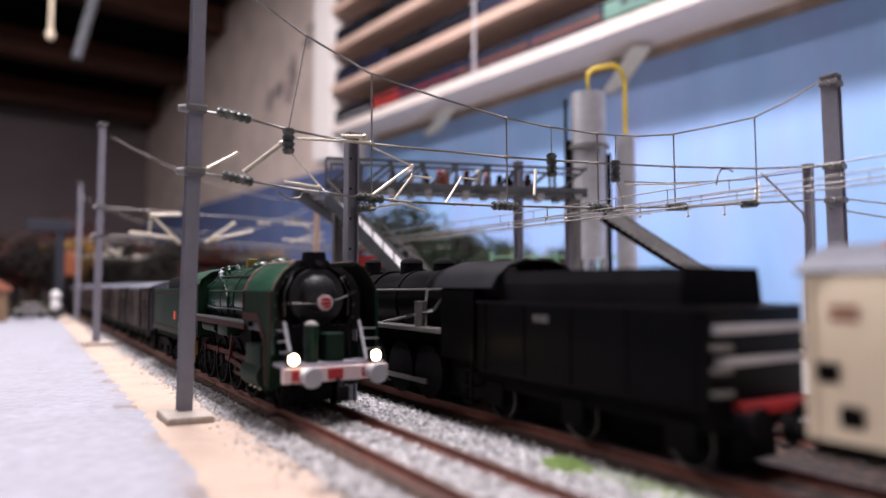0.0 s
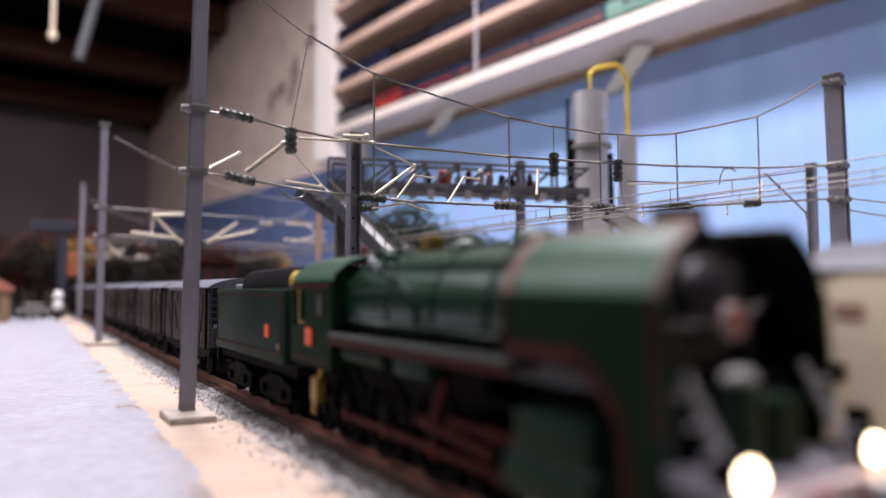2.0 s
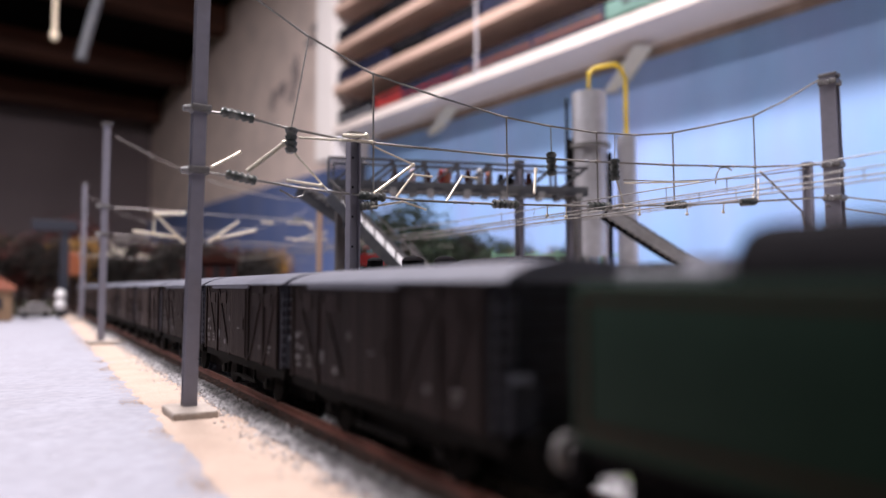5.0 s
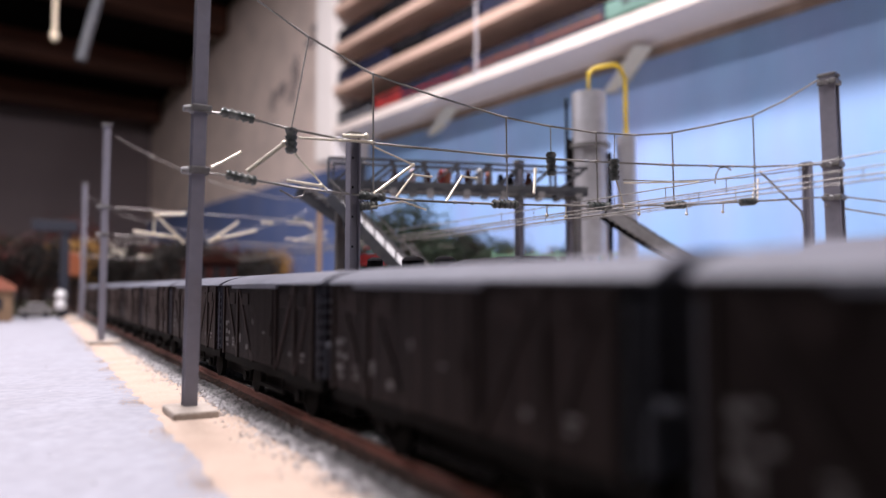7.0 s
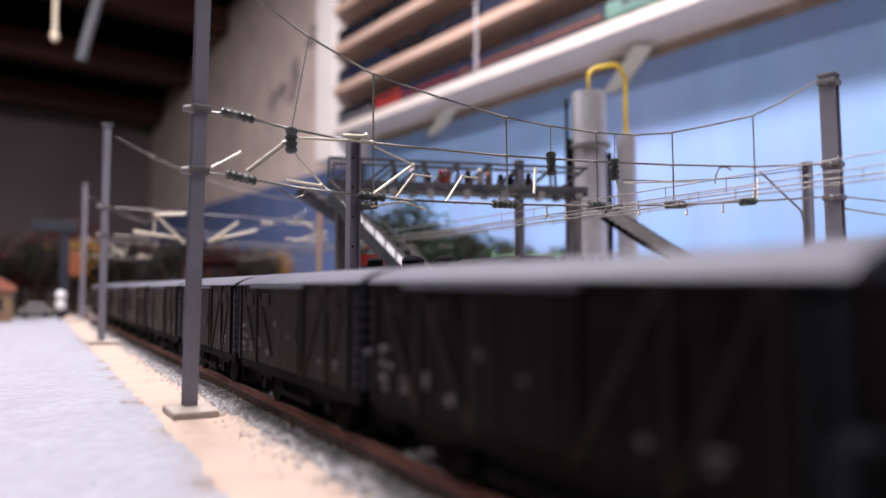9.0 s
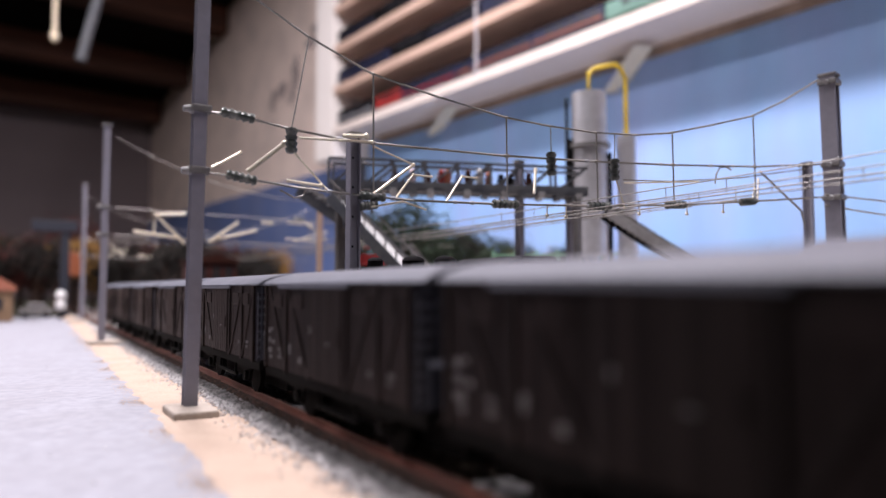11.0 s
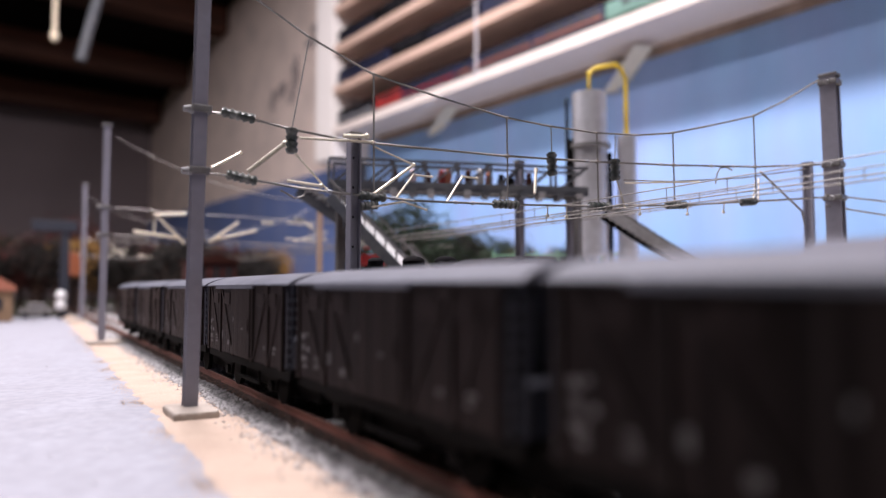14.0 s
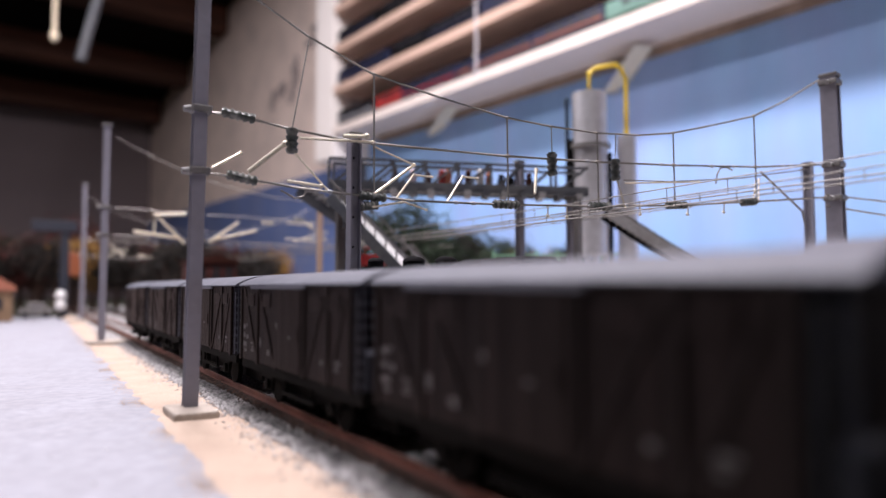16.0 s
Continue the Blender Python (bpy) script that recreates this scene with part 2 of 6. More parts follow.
BARK = material("bark", (0.09, 0.05, 0.035), 0.9, grain=500, vary=0.4)
TURF = material("layout_turf", (0.05, 0.045, 0.028), 0.95, grain=500, vary=0.5, blotch=25, stain=0.5, dirt=(0.035, 0.045, 0.018), bump=0.5)
SKY = material("sky_paint", (0.29, 0.49, 0.92), 0.7, grain=12, vary=0.3, blotch=7.0, stain=0.6, dirt=(0.38, 0.44, 0.8), bump=0.03, stretch=(1, 1, 0.3))
# Darker copy of the sky paint: the far backdrop's dimmer light is in it.
SKY_DIM = material("dimmed_sky_paint", (0.12, 0.18, 0.4), 0.75, grain=12, vary=0.2, blotch=5.0, stain=0.6, dirt=(0.22, 0.24, 0.36), bump=0.03, stretch=(1, 1, 0.3))
PLASTER = material("bare_plaster", (0.9, 0.73, 0.65), 0.9, grain=60, vary=0.12, blotch=9, stain=0.4, dirt=(0.52, 0.43, 0.4), bump=0.25)
STAIN = material("dark_damp_stain", (0.4, 0.325, 0.31), 0.95, grain=60, vary=0.35, blotch=20, stain=0.4)
PANEL = material("white_end_panel", (0.93, 0.86, 0.82), 0.55, grain=30, vary=0.03, blotch=5, stain=0.1)
FARWALL = material("lilac_grey_wall", (0.2, 0.16, 0.165), 0.9, grain=40, vary=0.08, blotch=3, stain=0.25, bump=0.1)
TIMBER = material("dark_attic_timber", (0.075, 0.022, 0.0095), 0.8, grain=40, vary=0.6, blotch=6, stain=0.6, dirt=(0.012, 0.006, 0.004), stretch=(0.3, 3, 3), bump=0.2)
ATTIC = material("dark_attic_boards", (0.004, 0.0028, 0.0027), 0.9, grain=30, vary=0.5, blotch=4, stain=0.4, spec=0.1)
SHELF = material("white_shelf_board", (0.8, 0.7, 0.64), 0.6, grain=30, vary=0.05, blotch=5, stain=0.15, dirt=(0.5, 0.42, 0.38), bump=0.03)
SHELFPEACH = material("peach_shelf_board", (0.62, 0.43, 0.34), 0.65, grain=30, vary=0.08, blotch=5, stain=0.2)
SHELFWALL = material("lilac_white_shelf_wall", (0.72, 0.68, 0.72), 0.7, grain=30, vary=0.05, blotch=5, stain=0.15)
SHELFBACK = material("tan_shelf_back", (0.52, 0.37, 0.29), 0.8, grain=40, vary=0.1, blotch=6, stain=0.2)
ALU = material("silver_tank", (0.72, 0.71, 0.75), 0.36, metal=0.55, grain=200, vary=0.15, blotch=40, stain=0.4, dirt=(0.35, 0.33, 0.33))
BOARD = material("layout_plywood", (0.3, 0.2, 0.12), 0.8, grain=60, vary=0.2)
FLOORING = material("room_floor", (0.16, 0.13, 0.12), 0.8, grain=30, vary=0.2)
TAPE = material("clear_tape", (0.82, 0.76, 0.62), 0.5, grain=200, vary=0.1)
NAVY = material("coach_navy", (0.012, 0.016, 0.045), 0.4, grain=200, vary=0.2)
MAROON = material("coach_red", (0.3, 0.03, 0.025), 0.4, grain=200, vary=0.2)
SHED_RED = material("dull_red_shed", (0.075, 0.017, 0.012), 0.8, grain=200, vary=0.4, blotch=40, stain=0.5)
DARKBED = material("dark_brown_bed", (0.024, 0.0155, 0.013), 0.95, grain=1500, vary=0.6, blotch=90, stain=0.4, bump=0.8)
TEAL = material("coach_green", (0.14, 0.27, 0.22), 0.4, grain=200, vary=0.2)
ORANGE = material("coach_orange", (0.28, 0.085, 0.035), 0.45, grain=200, vary=0.2)
GLASS_DARK = material("dark_window", (0.02, 0.02, 0.025), 0.35, grain=200, vary=0.1, bump=0)
BRIDGE = material("dark_blue_grey_steel", (0.07, 0.074, 0.088), 0.6, grain=400, vary=0.3, blotch=80, stain=0.5, dirt=(0.17, 0.165, 0.16))
PALE_STEEL = material("pale_grey_stringer", (0.33, 0.32, 0.32), 0.6, grain=400, vary=0.3, blotch=80, stain=0.5, dirt=(0.16, 0.15, 0.145))
TERRACOTTA = material("terracotta", (0.36, 0.13, 0.08), 0.8, grain=300, vary=0.25)
BLUEGREY = material("blue_grey_paint", (0.015, 0.018, 0.03), 0.6, grain=300, vary=0.2)
LAMP = glow("lit_headlamp", (1.0, 0.74, 0.46), 20.0)

# ---- the room ----
WALLTURN = 6.5
ROOM = pose(0.7267, 0, 0, 0, 0, WALLTURN)


def room_solid(name, bm, mat_, label, category=""):
    ob = solid(name, bm, mat_, label, category, kind="structure")
    ob.matrix_basis = ROOM
    return ob


def build_room():
    bm = bmesh.new()
    box(bm, 110, 190, -1700, 3700, -1200, 1900)
    room_solid("wall_east", bm, PLASTER, "bare beige plaster wall with grey stains")
    bm = bmesh.new()
    box(bm, -3000, 110, 3600, 3680, -1200, 1300)
    room_solid("wall_north", bm, FARWALL, "dim lilac-grey painted end wall")
    # Unseen walls behind the camera, near black to keep bounce off the wagons.
    bm = bmesh.new()
    box(bm, -3000, 110, -1700, -1620, -1200, 1900)
    room_solid("wall_south", bm, ATTIC, "unseen near-black wall behind the layout, cutting bounce light")
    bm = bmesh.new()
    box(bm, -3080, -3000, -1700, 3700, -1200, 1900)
    room_solid("wall_west", bm, ATTIC, "unseen near-black long wall, cutting bounce light")
    bm = bmesh.new()
    box(bm, -3080, 190, -1700, 3700, -1260, -1200)
    room_solid("floor", bm, FLOORING, "dark room floor")
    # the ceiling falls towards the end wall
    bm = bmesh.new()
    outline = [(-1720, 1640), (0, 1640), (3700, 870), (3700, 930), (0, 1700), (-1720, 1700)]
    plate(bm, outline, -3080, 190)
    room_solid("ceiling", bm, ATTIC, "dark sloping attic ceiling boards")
    for y in (3450, 3050, 2600, 2100, 1550, 950):
        z = 1640 - 770 * y / 3700
        beam = bmesh.new()
        box(beam, -2990, 105, y - 45, y + 45, z - 95, z + 5, 4)
        ob = solid("ceiling_beam", beam, TIMBER, "dark stained timber beam under the ceiling", "beam", "ceiling beams")
        ob.matrix_basis = ROOM
    # unseen lamp housings over the layout, the second for the added fill strip
    for x, y, z, drop in ((0.06, 0.45, 1.195, (460, 295)), (-0.80, 1.20, 1.165, (320, 130))):
        lamp = thing("strip_light", "unseen white metal strip light hung over the layout", "lamp", "strip lights", at=pose(x, y, z))
        bm = bmesh.new()
        box(bm, -90, 90, -630, 630, 0, 45, 6)
        part("housing", bm, WHITE, lamp)
        for yy, top in zip((-450, 450), drop):
            bm = bmesh.new()
            rod(bm, (0, yy, 44), (0, yy, top), 3)
            part("hanger", bm, GREY, lamp)
    # blue backdrop boards along the wall
    bm = bmesh.new()
    box(bm, 103, 109, -1600, 1560, -40, 408)
    room_solid("backdrop", bm, SKY, "sky-blue painted backdrop board on the wall")
    bm = bmesh.new()
    box(bm, 103, 109, 1561, 3590, -40, 368)
    room_solid("backdrop_far", bm, SKY_DIM, "blue backdrop board with a plain top edge, dimness painted in")


def coach(body_mat, stripe_mat, label, length, at):
    c = thing("model_coach", label, "model train", "coaches on the shelves", at=at)
    bm = bmesh.new()
    box(bm, -16, 16, 0, length, 8, 34, 1.5)
    part("body", bm, body_mat, c)
    bm = bmesh.new()
    sweep(bm, [(-16, 34.2), (16, 34.2), (13, 40), (6, 43), (-6, 43), (-13, 40)], 1, length - 1)
    part("roof", bm, SOOT, c)
    for k in range(int((length - 20) / 23)):
        bm = bmesh.new()
        box(bm, -16.4, -15.8, 12 + k * 23, 26 + k * 23, 21, 30)
        part("window", bm, GLASS_DARK, c)
    bm = bmesh.new()
    box(bm, -16.5, -15.9, 3, length - 3, 14, 18)
    part("stripe", bm, stripe_mat, c)
    for y in (length * 0.2, length * 0.8):
        bm = bmesh.new()
        box(bm, -11, 11, y - length * 0.09, y + length * 0.09, 2.5, 8)
        for dy in (-length * 0.06, length * 0.06):
            rod(bm, (-10, y + dy, 5), (10, y + dy, 5), 5, seg=14)
        part("bogie", bm, IRON, c)
    return c


def build_shelves():
    unit = thing("display_shelf", "white board display shelves on the wall", "shelf", at=ROOM)
    tops = [431 + 101 * k for k in range(7)]
    for k, z in enumerate(tops):
        bm = bmesh.new()
        box(bm, 0, 109, -1300, 1541, z - 18, z, 1.2)
        board = part("shelf_board", bm, SHELF if k == 0 else SHELFPEACH, unit, "pale board" if k == 0 else "peach board")
        bm = bmesh.new()
        box(bm, -3, -0.2, -1300, 1541, z - 18.4, z + 0.4, 0.4)
        part("front_strip", bm, SHELF if k == 0 else SHELFPEACH, board)
        bm = bmesh.new()
        box(bm, 1, 4, -1300, 1541, z + 0.5, z + 2.2)
        part("edge_lip", bm, SHELFBACK, unit)
    bm = bmesh.new()
    box(bm, -3, 109, 1543, 1636, 357, 1150, 2)
    part("end_panel", bm, PANEL, unit, "bright white end panel")
    bm = bmesh.new()
    box(bm, 102, 108, -1300, 1540, 432, 1040)
    part("back_panel", bm, SHELFWALL, unit, "lilac-white back panel")
    for y in (1005, 200, -600):
        bm = bmesh.new()
        box(bm, -6, -3.2, y - 1.7, y + 1.7, 420, 1040, 0.5)
        part("glass_rail", bm, SHELFWALL, unit, "pale vertical rail of the glass doors")
    bm = bmesh.new()
    box(bm, 97, 102, -1300, 1490, 398, 412.5)
    part("batten", bm, BATTEN, unit, "rough grey-brown batten under the board")
    words = {"coach_green": "green", "coach_navy": "navy blue", "coach_red": "dark red", "matt_black": "black", "signal_red": "bright red"}
    tiers = (
        ((TEAL, TEAL, 455, 264), (NAVY, ORANGE, 722, 150), (NAVY, ORANGE, 874, 150), (NAVY, ORANGE, 1027, 47), (NAVY, MAROON, 1077, 184), (MAROON, RED, 1265, 97), (SOOT, GREY, 1367, 165)),
        ((SOOT, NAVY, 600, 200), (NAVY, NAVY, 803, 200), (SOOT, NAVY, 1006, 170), (SOOT, SOOT, 1179, 120), (NAVY, NAVY, 1312, 220)),
        ((NAVY, NAVY, 620, 210), (SOOT, SOOT, 835, 210), (NAVY, SOOT, 1050, 180), (SOOT, SOOT, 1240, 110), (SOOT, NAVY, 1365, 168)),
        ((SOOT, SOOT, 800, 220), (NAVY, SOOT, 1030, 200), (SOOT, NAVY, 1250, 280)),
        ((NAVY, SOOT, 900, 240), (SOOT, SOOT, 1150, 240)),
    )
    for tier, z in zip(tiers, tops):
        for a, b, y, length in tier:
            coach(a, b, words[a.name] + " model railway coach standing on a shelf", length, ROOM @ mm(20, y, z))
    # dark smudges on the bare wall past the end panel
    rnd = random.Random(21)
    for y, z, w, h in ((1985, 700, 34, 60), (2010, 640, 26, 38), (2085, 672, 40, 30), (2150, 655, 26, 42), (1830, 800, 60, 26), (1880, 770, 44, 18)):
        bm = bmesh.new()
        rim = []
        for k in range(22):
            a, g = k * 0.2856, rnd.uniform(0.55, 1.15)
            rim.append(bm.verts.new((109.6, y + w * g * math.cos(a), z + h * g * math.sin(a))))
        bm.faces.new(rim)
        bmesh.ops.extrude_face_region(bm, geom=bm.faces[:])
        for v in rim:
            v.co.x = 108.6
        room_solid("wall_stain", bm, STAIN, "dark smudge on the bare plaster wall")
    # strips of tape under the lowest board
    for y, yb, z, zb, w in ((1152, 1276, 409, 378, 30), (690, 782, 404, 360, 32)):
        bm = bmesh.new()
        bar(bm, (58, y, z), (101, yb, zb), w, 0.8)
        ob = solid("tape_strip", bm, TAPE, "strip of yellowed sticky tape under the shelf", "tape", "tape strips")
        ob.matrix_basis = ROOM


build_room()
build_shelves()


# ---- the layout's ground ----
def edge_noise(y, s, a):
    return a * noise.noise(Vector((y * s, 3.7, 1.1))) + 0.4 * a * noise.noise(Vector((y * s * 4.1, 9.2, 4.4)))


def ribbon(bm, left, right, y0, y1, step, across, height):
    """A strip of ground between two edges given as functions of y."""
    rows = []
    y = y0
    while y <= y1:
        a, b = left(y), right(y)
        rows.append([bm.verts.new((a + (b - a) * k / across, y, height(a + (b - a) * k / across, y, k / across))) for k in range(across + 1)])
        y += step * (1 + max(0, y - 500) / 250)
    for r, s in zip(rows, rows[1:]):
        for k in range(across):
            bm.faces.new((r[k], r[k + 1], s[k + 1], s[k]))


def road_edge(y):
    return -44.4 + 0.012 * max(0, y - 150) + edge_noise(y, 0.02, 2.2)


def sand_edge(y):
    return -19.5 + edge_noise(y, 0.03, 2.6)


def build_ground():
    bm = bmesh.new()
    box(bm, -1250, 860, -700, 3500, -30, -7.4)
    solid("ground", bm, TURF, "brown model railway baseboard covered with turf scatter", kind="structure")
    table = thing("layout_table", "plywood layout table on timber legs", "table")
    bm = bmesh.new()
    box(bm, -1240, 850, -690, 3490, -110, -31)
    part("apron", bm, BOARD, table)
    for x in (-1150, 550):
        for y in (-600, 1400, 3300):
            bm = bmesh.new()
            box(bm, x - 35, x + 35, y - 35, y + 35, -1200, -110, 3)
            part("leg", bm, BOARD, table)
    # Road starts ahead of the camera; unseen ground behind stays dark to cut bounce.
    bm = bmesh.new()
    ribbon(bm, lambda y: -620, lambda y: -36, 70, 1140, 6, 64, lambda x, y, k: -5.1 + 0.35 * noise.noise(Vector((x * 0.05, y * 0.05, 0))))
    solid("road", bm, PAPER, "worn pale grey-white paper road surface", kind="structure", smooth=True)
    bm = bmesh.new()
    ribbon(bm, lambda y: road_edge(y) - 5, lambda y: sand_edge(y) + 5, 60, 1330, 1.3, 40, lambda x, y, k: -6.15 + 1.4 * min(1, k / 0.2) + 0.5 * noise.noise(Vector((x * 0.12, y * 0.12, 5))) + 0.22 * min(1, 2.5 * k) * noise.noise(Vector((x * 0.9, y * 0.9, 5))) - 0.9 * max(0, k - 0.4))
    solid("sand_shoulder", bm, SAND, "strip of peach-coloured sand beside the track", kind="structure", smooth=True)
    bm = bmesh.new()
    ribbon(bm, lambda y: sand_edge(y) - 6, lambda y: 290, -250, 1700, 5, 130, lambda x, y, k: -3.9 + 0.5 * noise.noise(Vector((x * 0.25, y * 0.25, 2))) - 2.2 * min(1, max(0, (-14 - x) / 9)))
    solid("ballast_bed", bm, BED, "grey ballast bed under the tracks", kind="structure", smooth=True)
    # Unseen pale sheet that throws light up at the shelf underside and backdrop.
    bm = bmesh.new()
    ribbon(bm, lambda y: 288, lambda y: 745 - 0.113 * y, -600, 2300, 40, 14, lambda x, y, k: -5.0 + 1.2 * noise.noise(Vector((x * 0.01, y * 0.01, 2))))
    solid("bounce_ground", bm, BOUNCE_PALE, "unseen pale sheet added to bounce light onto the backdrop", kind="structure", smooth=True)
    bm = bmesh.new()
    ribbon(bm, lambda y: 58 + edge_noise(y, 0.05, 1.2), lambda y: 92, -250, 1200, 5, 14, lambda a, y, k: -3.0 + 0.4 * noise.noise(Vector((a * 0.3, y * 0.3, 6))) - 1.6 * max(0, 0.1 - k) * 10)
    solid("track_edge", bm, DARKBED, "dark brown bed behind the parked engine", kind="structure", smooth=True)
    for x in (0, 50):
        # Band left of each rail: rusty brown with the train's shadow painted in.
        bm = bmesh.new()
        ribbon(bm, lambda y: x - 14.5 + edge_noise(y, 0.05, 1.2), lambda y: x - 9.4, -250, 1640, 4, 5, lambda a, y, k: -2.2 + 0.25 * noise.noise(Vector((a * 0.6, y * 0.6, 8))) - 2.4 * max(0, 0.55 - k))
        solid("track_edge", bm, BROWNBED, "rust-brown bed beside the rail, darkened for the train's shadow", kind="structure", smooth=True)
        bm = bmesh.new()
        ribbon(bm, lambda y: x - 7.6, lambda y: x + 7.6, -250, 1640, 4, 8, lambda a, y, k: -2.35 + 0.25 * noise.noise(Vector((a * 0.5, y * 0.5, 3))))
        solid("ballast_infill", bm, BED if x == 0 else DARKBED, "fine grey ballast between the rails" if x == 0 else "dark brown ballast between the rails", kind="structure", smooth=True)


def stones(name, material_, label, spots, size):
    """Loose stones: squashed octahedra, joined."""
    rnd = random.Random(len(spots))
    verts, faces = [], []
    for x, y, z in spots:
        s = size * rnd.uniform(0.55, 1.35)
        turn = rnd.uniform(0, 6.3)
        base = len(verts)
        for k in range(4):
            a = turn + k * 1.571 + rnd.uniform(-0.4, 0.4)
            r = s * rnd.uniform(0.7, 1.2)
            verts.append(((x + r * math.cos(a)) * MM, (y + r * math.sin(a)) * MM, (z + s * rnd.uniform(-0.2, 0.3)) * MM))
        verts.append(((x + rnd.uniform(-0.3, 0.3) * s) * MM, y * MM, (z + s * rnd.uniform(0.5, 0.95)) * MM))
        verts.append((x * MM, y * MM, (z - s) * MM))
        for k in range(4):
            faces.append((base + k, base + (k + 1) % 4, base + 4))
            faces.append((base + (k + 1) % 4, base + k, base + 5))
    me = bpy.data.meshes.new(name)
    me.from_pydata(verts, [], faces)
    me.materials.append(material_)
    return tagged(new(name, me), label, "ballast", kind="stuff")


def scatter_ballast():
    rnd = random.Random(7)
    grey, pale, grit, rusty = [], [], [], []

    def fill(out, x0, x1, y0, y1, count, z):
        for _ in range(count):
            y = y0 + (y1 - y0) * rnd.random() ** 1.5
            out.append((rnd.uniform(x0, x1), y, z + rnd.uniform(-0.4, 0.4)))

    for _ in range(9500):
        y = 60 + 640 * rnd.random() ** 1.5
        x = rnd.uniform(sand_edge(y) - 1.5, -13)
        grey.append((x, y, -3.6 - 2.0 * min(1, max(0, (-14 - x) / 9)) + rnd.uniform(-0.2, 0.4)))
    fill(rusty, -13, -9.8, 40, 500, 2400, -2.7)
    fill(pale, -7.5, 7.5, 40, 450, 6500, -2.5)
    fill(pale, 9.5, 40.5, 40, 500, 11000, -3.5)
    fill(rusty, 42.5, 58, 20, 350, 2200, -3.0)
    fill(rusty, 60, 95, 60, 400, 1500, -3.4)
    for _ in range(2600):
        y = 60 + 700 * rnd.random() ** 1.4
        x = sand_edge(y) - abs(rnd.gauss(0, 4.5))
        grit.append((x, y, -4.9))
    stones("ballast", STONE, "loose dark grey ballast stones", grey, 0.85)
    stones("ballast_pale", STONE_PALE, "loose pale grey ballast stones between the tracks", pale, 0.75)
    spill = []
    for _ in range(9000):
        y = 70 + 700 * rnd.random() ** 1.5
        spill.append((road_edge(y) - 1.0 + rnd.gauss(0, 2.6), y, -5.15))
    stones("sand_spill", SAND, "sand grains spilt over the edge of the road", spill, 0.24)
    flecks = []
    for _ in range(260):
        y = 110 + 900 * rnd.random() ** 1.6
        flecks.append((rnd.uniform(-300, -48), y, -5.15))
    stones("road_specks", STONE, "stray dark specks on the road", flecks, 0.4)
    stones("ballast_rusty", STONE_RUST, "rust-brown ballast stones along the rail", rusty, 0.7)
    stones("grit", STONE, "stray grey grit on the sand", grit, 0.45)


def railway_track(x, y0, y1, count, label):
    t = thing("railway_track", label, "track", "model railway tracks", at=mm(x, 0, 0))
    bm = bmesh.new()
    box(bm, -13, 13, -1.3, 1.3, -3.6, -2.3, 0.25)
    sleeper_mesh = mesh_of("sleeper", bm, SLEEPER)
    for side in (-1, 1):
        bm = bmesh.new()
        c = side * 8.6
        sweep(bm, [(c - 1.1, -2.3), (c + 1.1, -2.3), (c + 1.0, -1.95), (c + 0.3, -1.7), (c + 0.3, -0.75), (c + 0.5, -0.6), (c + 0.5, -0.05), (c - 0.5, -0.05), (c - 0.5, -0.6), (c - 0.3, -0.75), (c - 0.3, -1.7), (c - 1.0, -1.95)], y0, y1)
        rail = part("rail", bm, RUST, t)
        bm = bmesh.new()
        box(bm, c - 0.4, c + 0.4, y0, y1, -0.06, 0.02)
        part("rail_head", bm, RAILTOP, rail, "worn brown running surface")
    for k in range(count):
        ob = new("sleeper", sleeper_mesh)
        ob.parent = t
        ob.matrix_basis = mm(0, y0 + 4 + k * 7.0, 0)
    return t


def tufts(name, label, cx, cy, rx, ry, count, tall, mat_, turn=0.0):
    rnd = random.Random(int(cx + cy))
    verts, faces = [], []
    for _ in range(count):
        a, r = rnd.uniform(0, 6.283), rnd.random() ** 0.6
        dx, dy = r * rx * math.cos(a), r * ry * math.sin(a)
        x = cx + dx * math.cos(turn) - dy * math.sin(turn)
        y = cy + dx * math.sin(turn) + dy * math.cos(turn)
        h = tall * rnd.uniform(0.4, 1.2) * (1 - 0.6 * r)
        lx, ly, w, q = rnd.uniform(-0.8, 0.8), rnd.uniform(-0.8, 0.8), 0.22, rnd.uniform(0, 3.14)
        b = len(verts)
        wx, wy = w * math.cos(q), w * math.sin(q)
        verts += [((x - wx) * MM, (y - wy) * MM, -4 * MM), ((x + wx) * MM, (y + wy) * MM, -4 * MM), ((x + lx) * MM, (y + ly) * MM, (-3.6 + h) * MM)]
        faces.append((b, b + 1, b + 2))
    me = bpy.data.meshes.new(name)
    me.from_pydata(verts, [], faces)
    me.materials.append(mat_)
    return tagged(new(name, me), label, "grass", kind="stuff")


build_ground()
scatter_ballast()
tufts("grass_tuft", "bright pale green grass flock between the tracks", 28.5, 121, 4.2, 7, 6500, 2.6, GRASS)
tufts("grass_patch", "thin pale green grass scatter between the tracks", 32.5, 97, 4.5, 20, 3200, 1.3, GRASS)


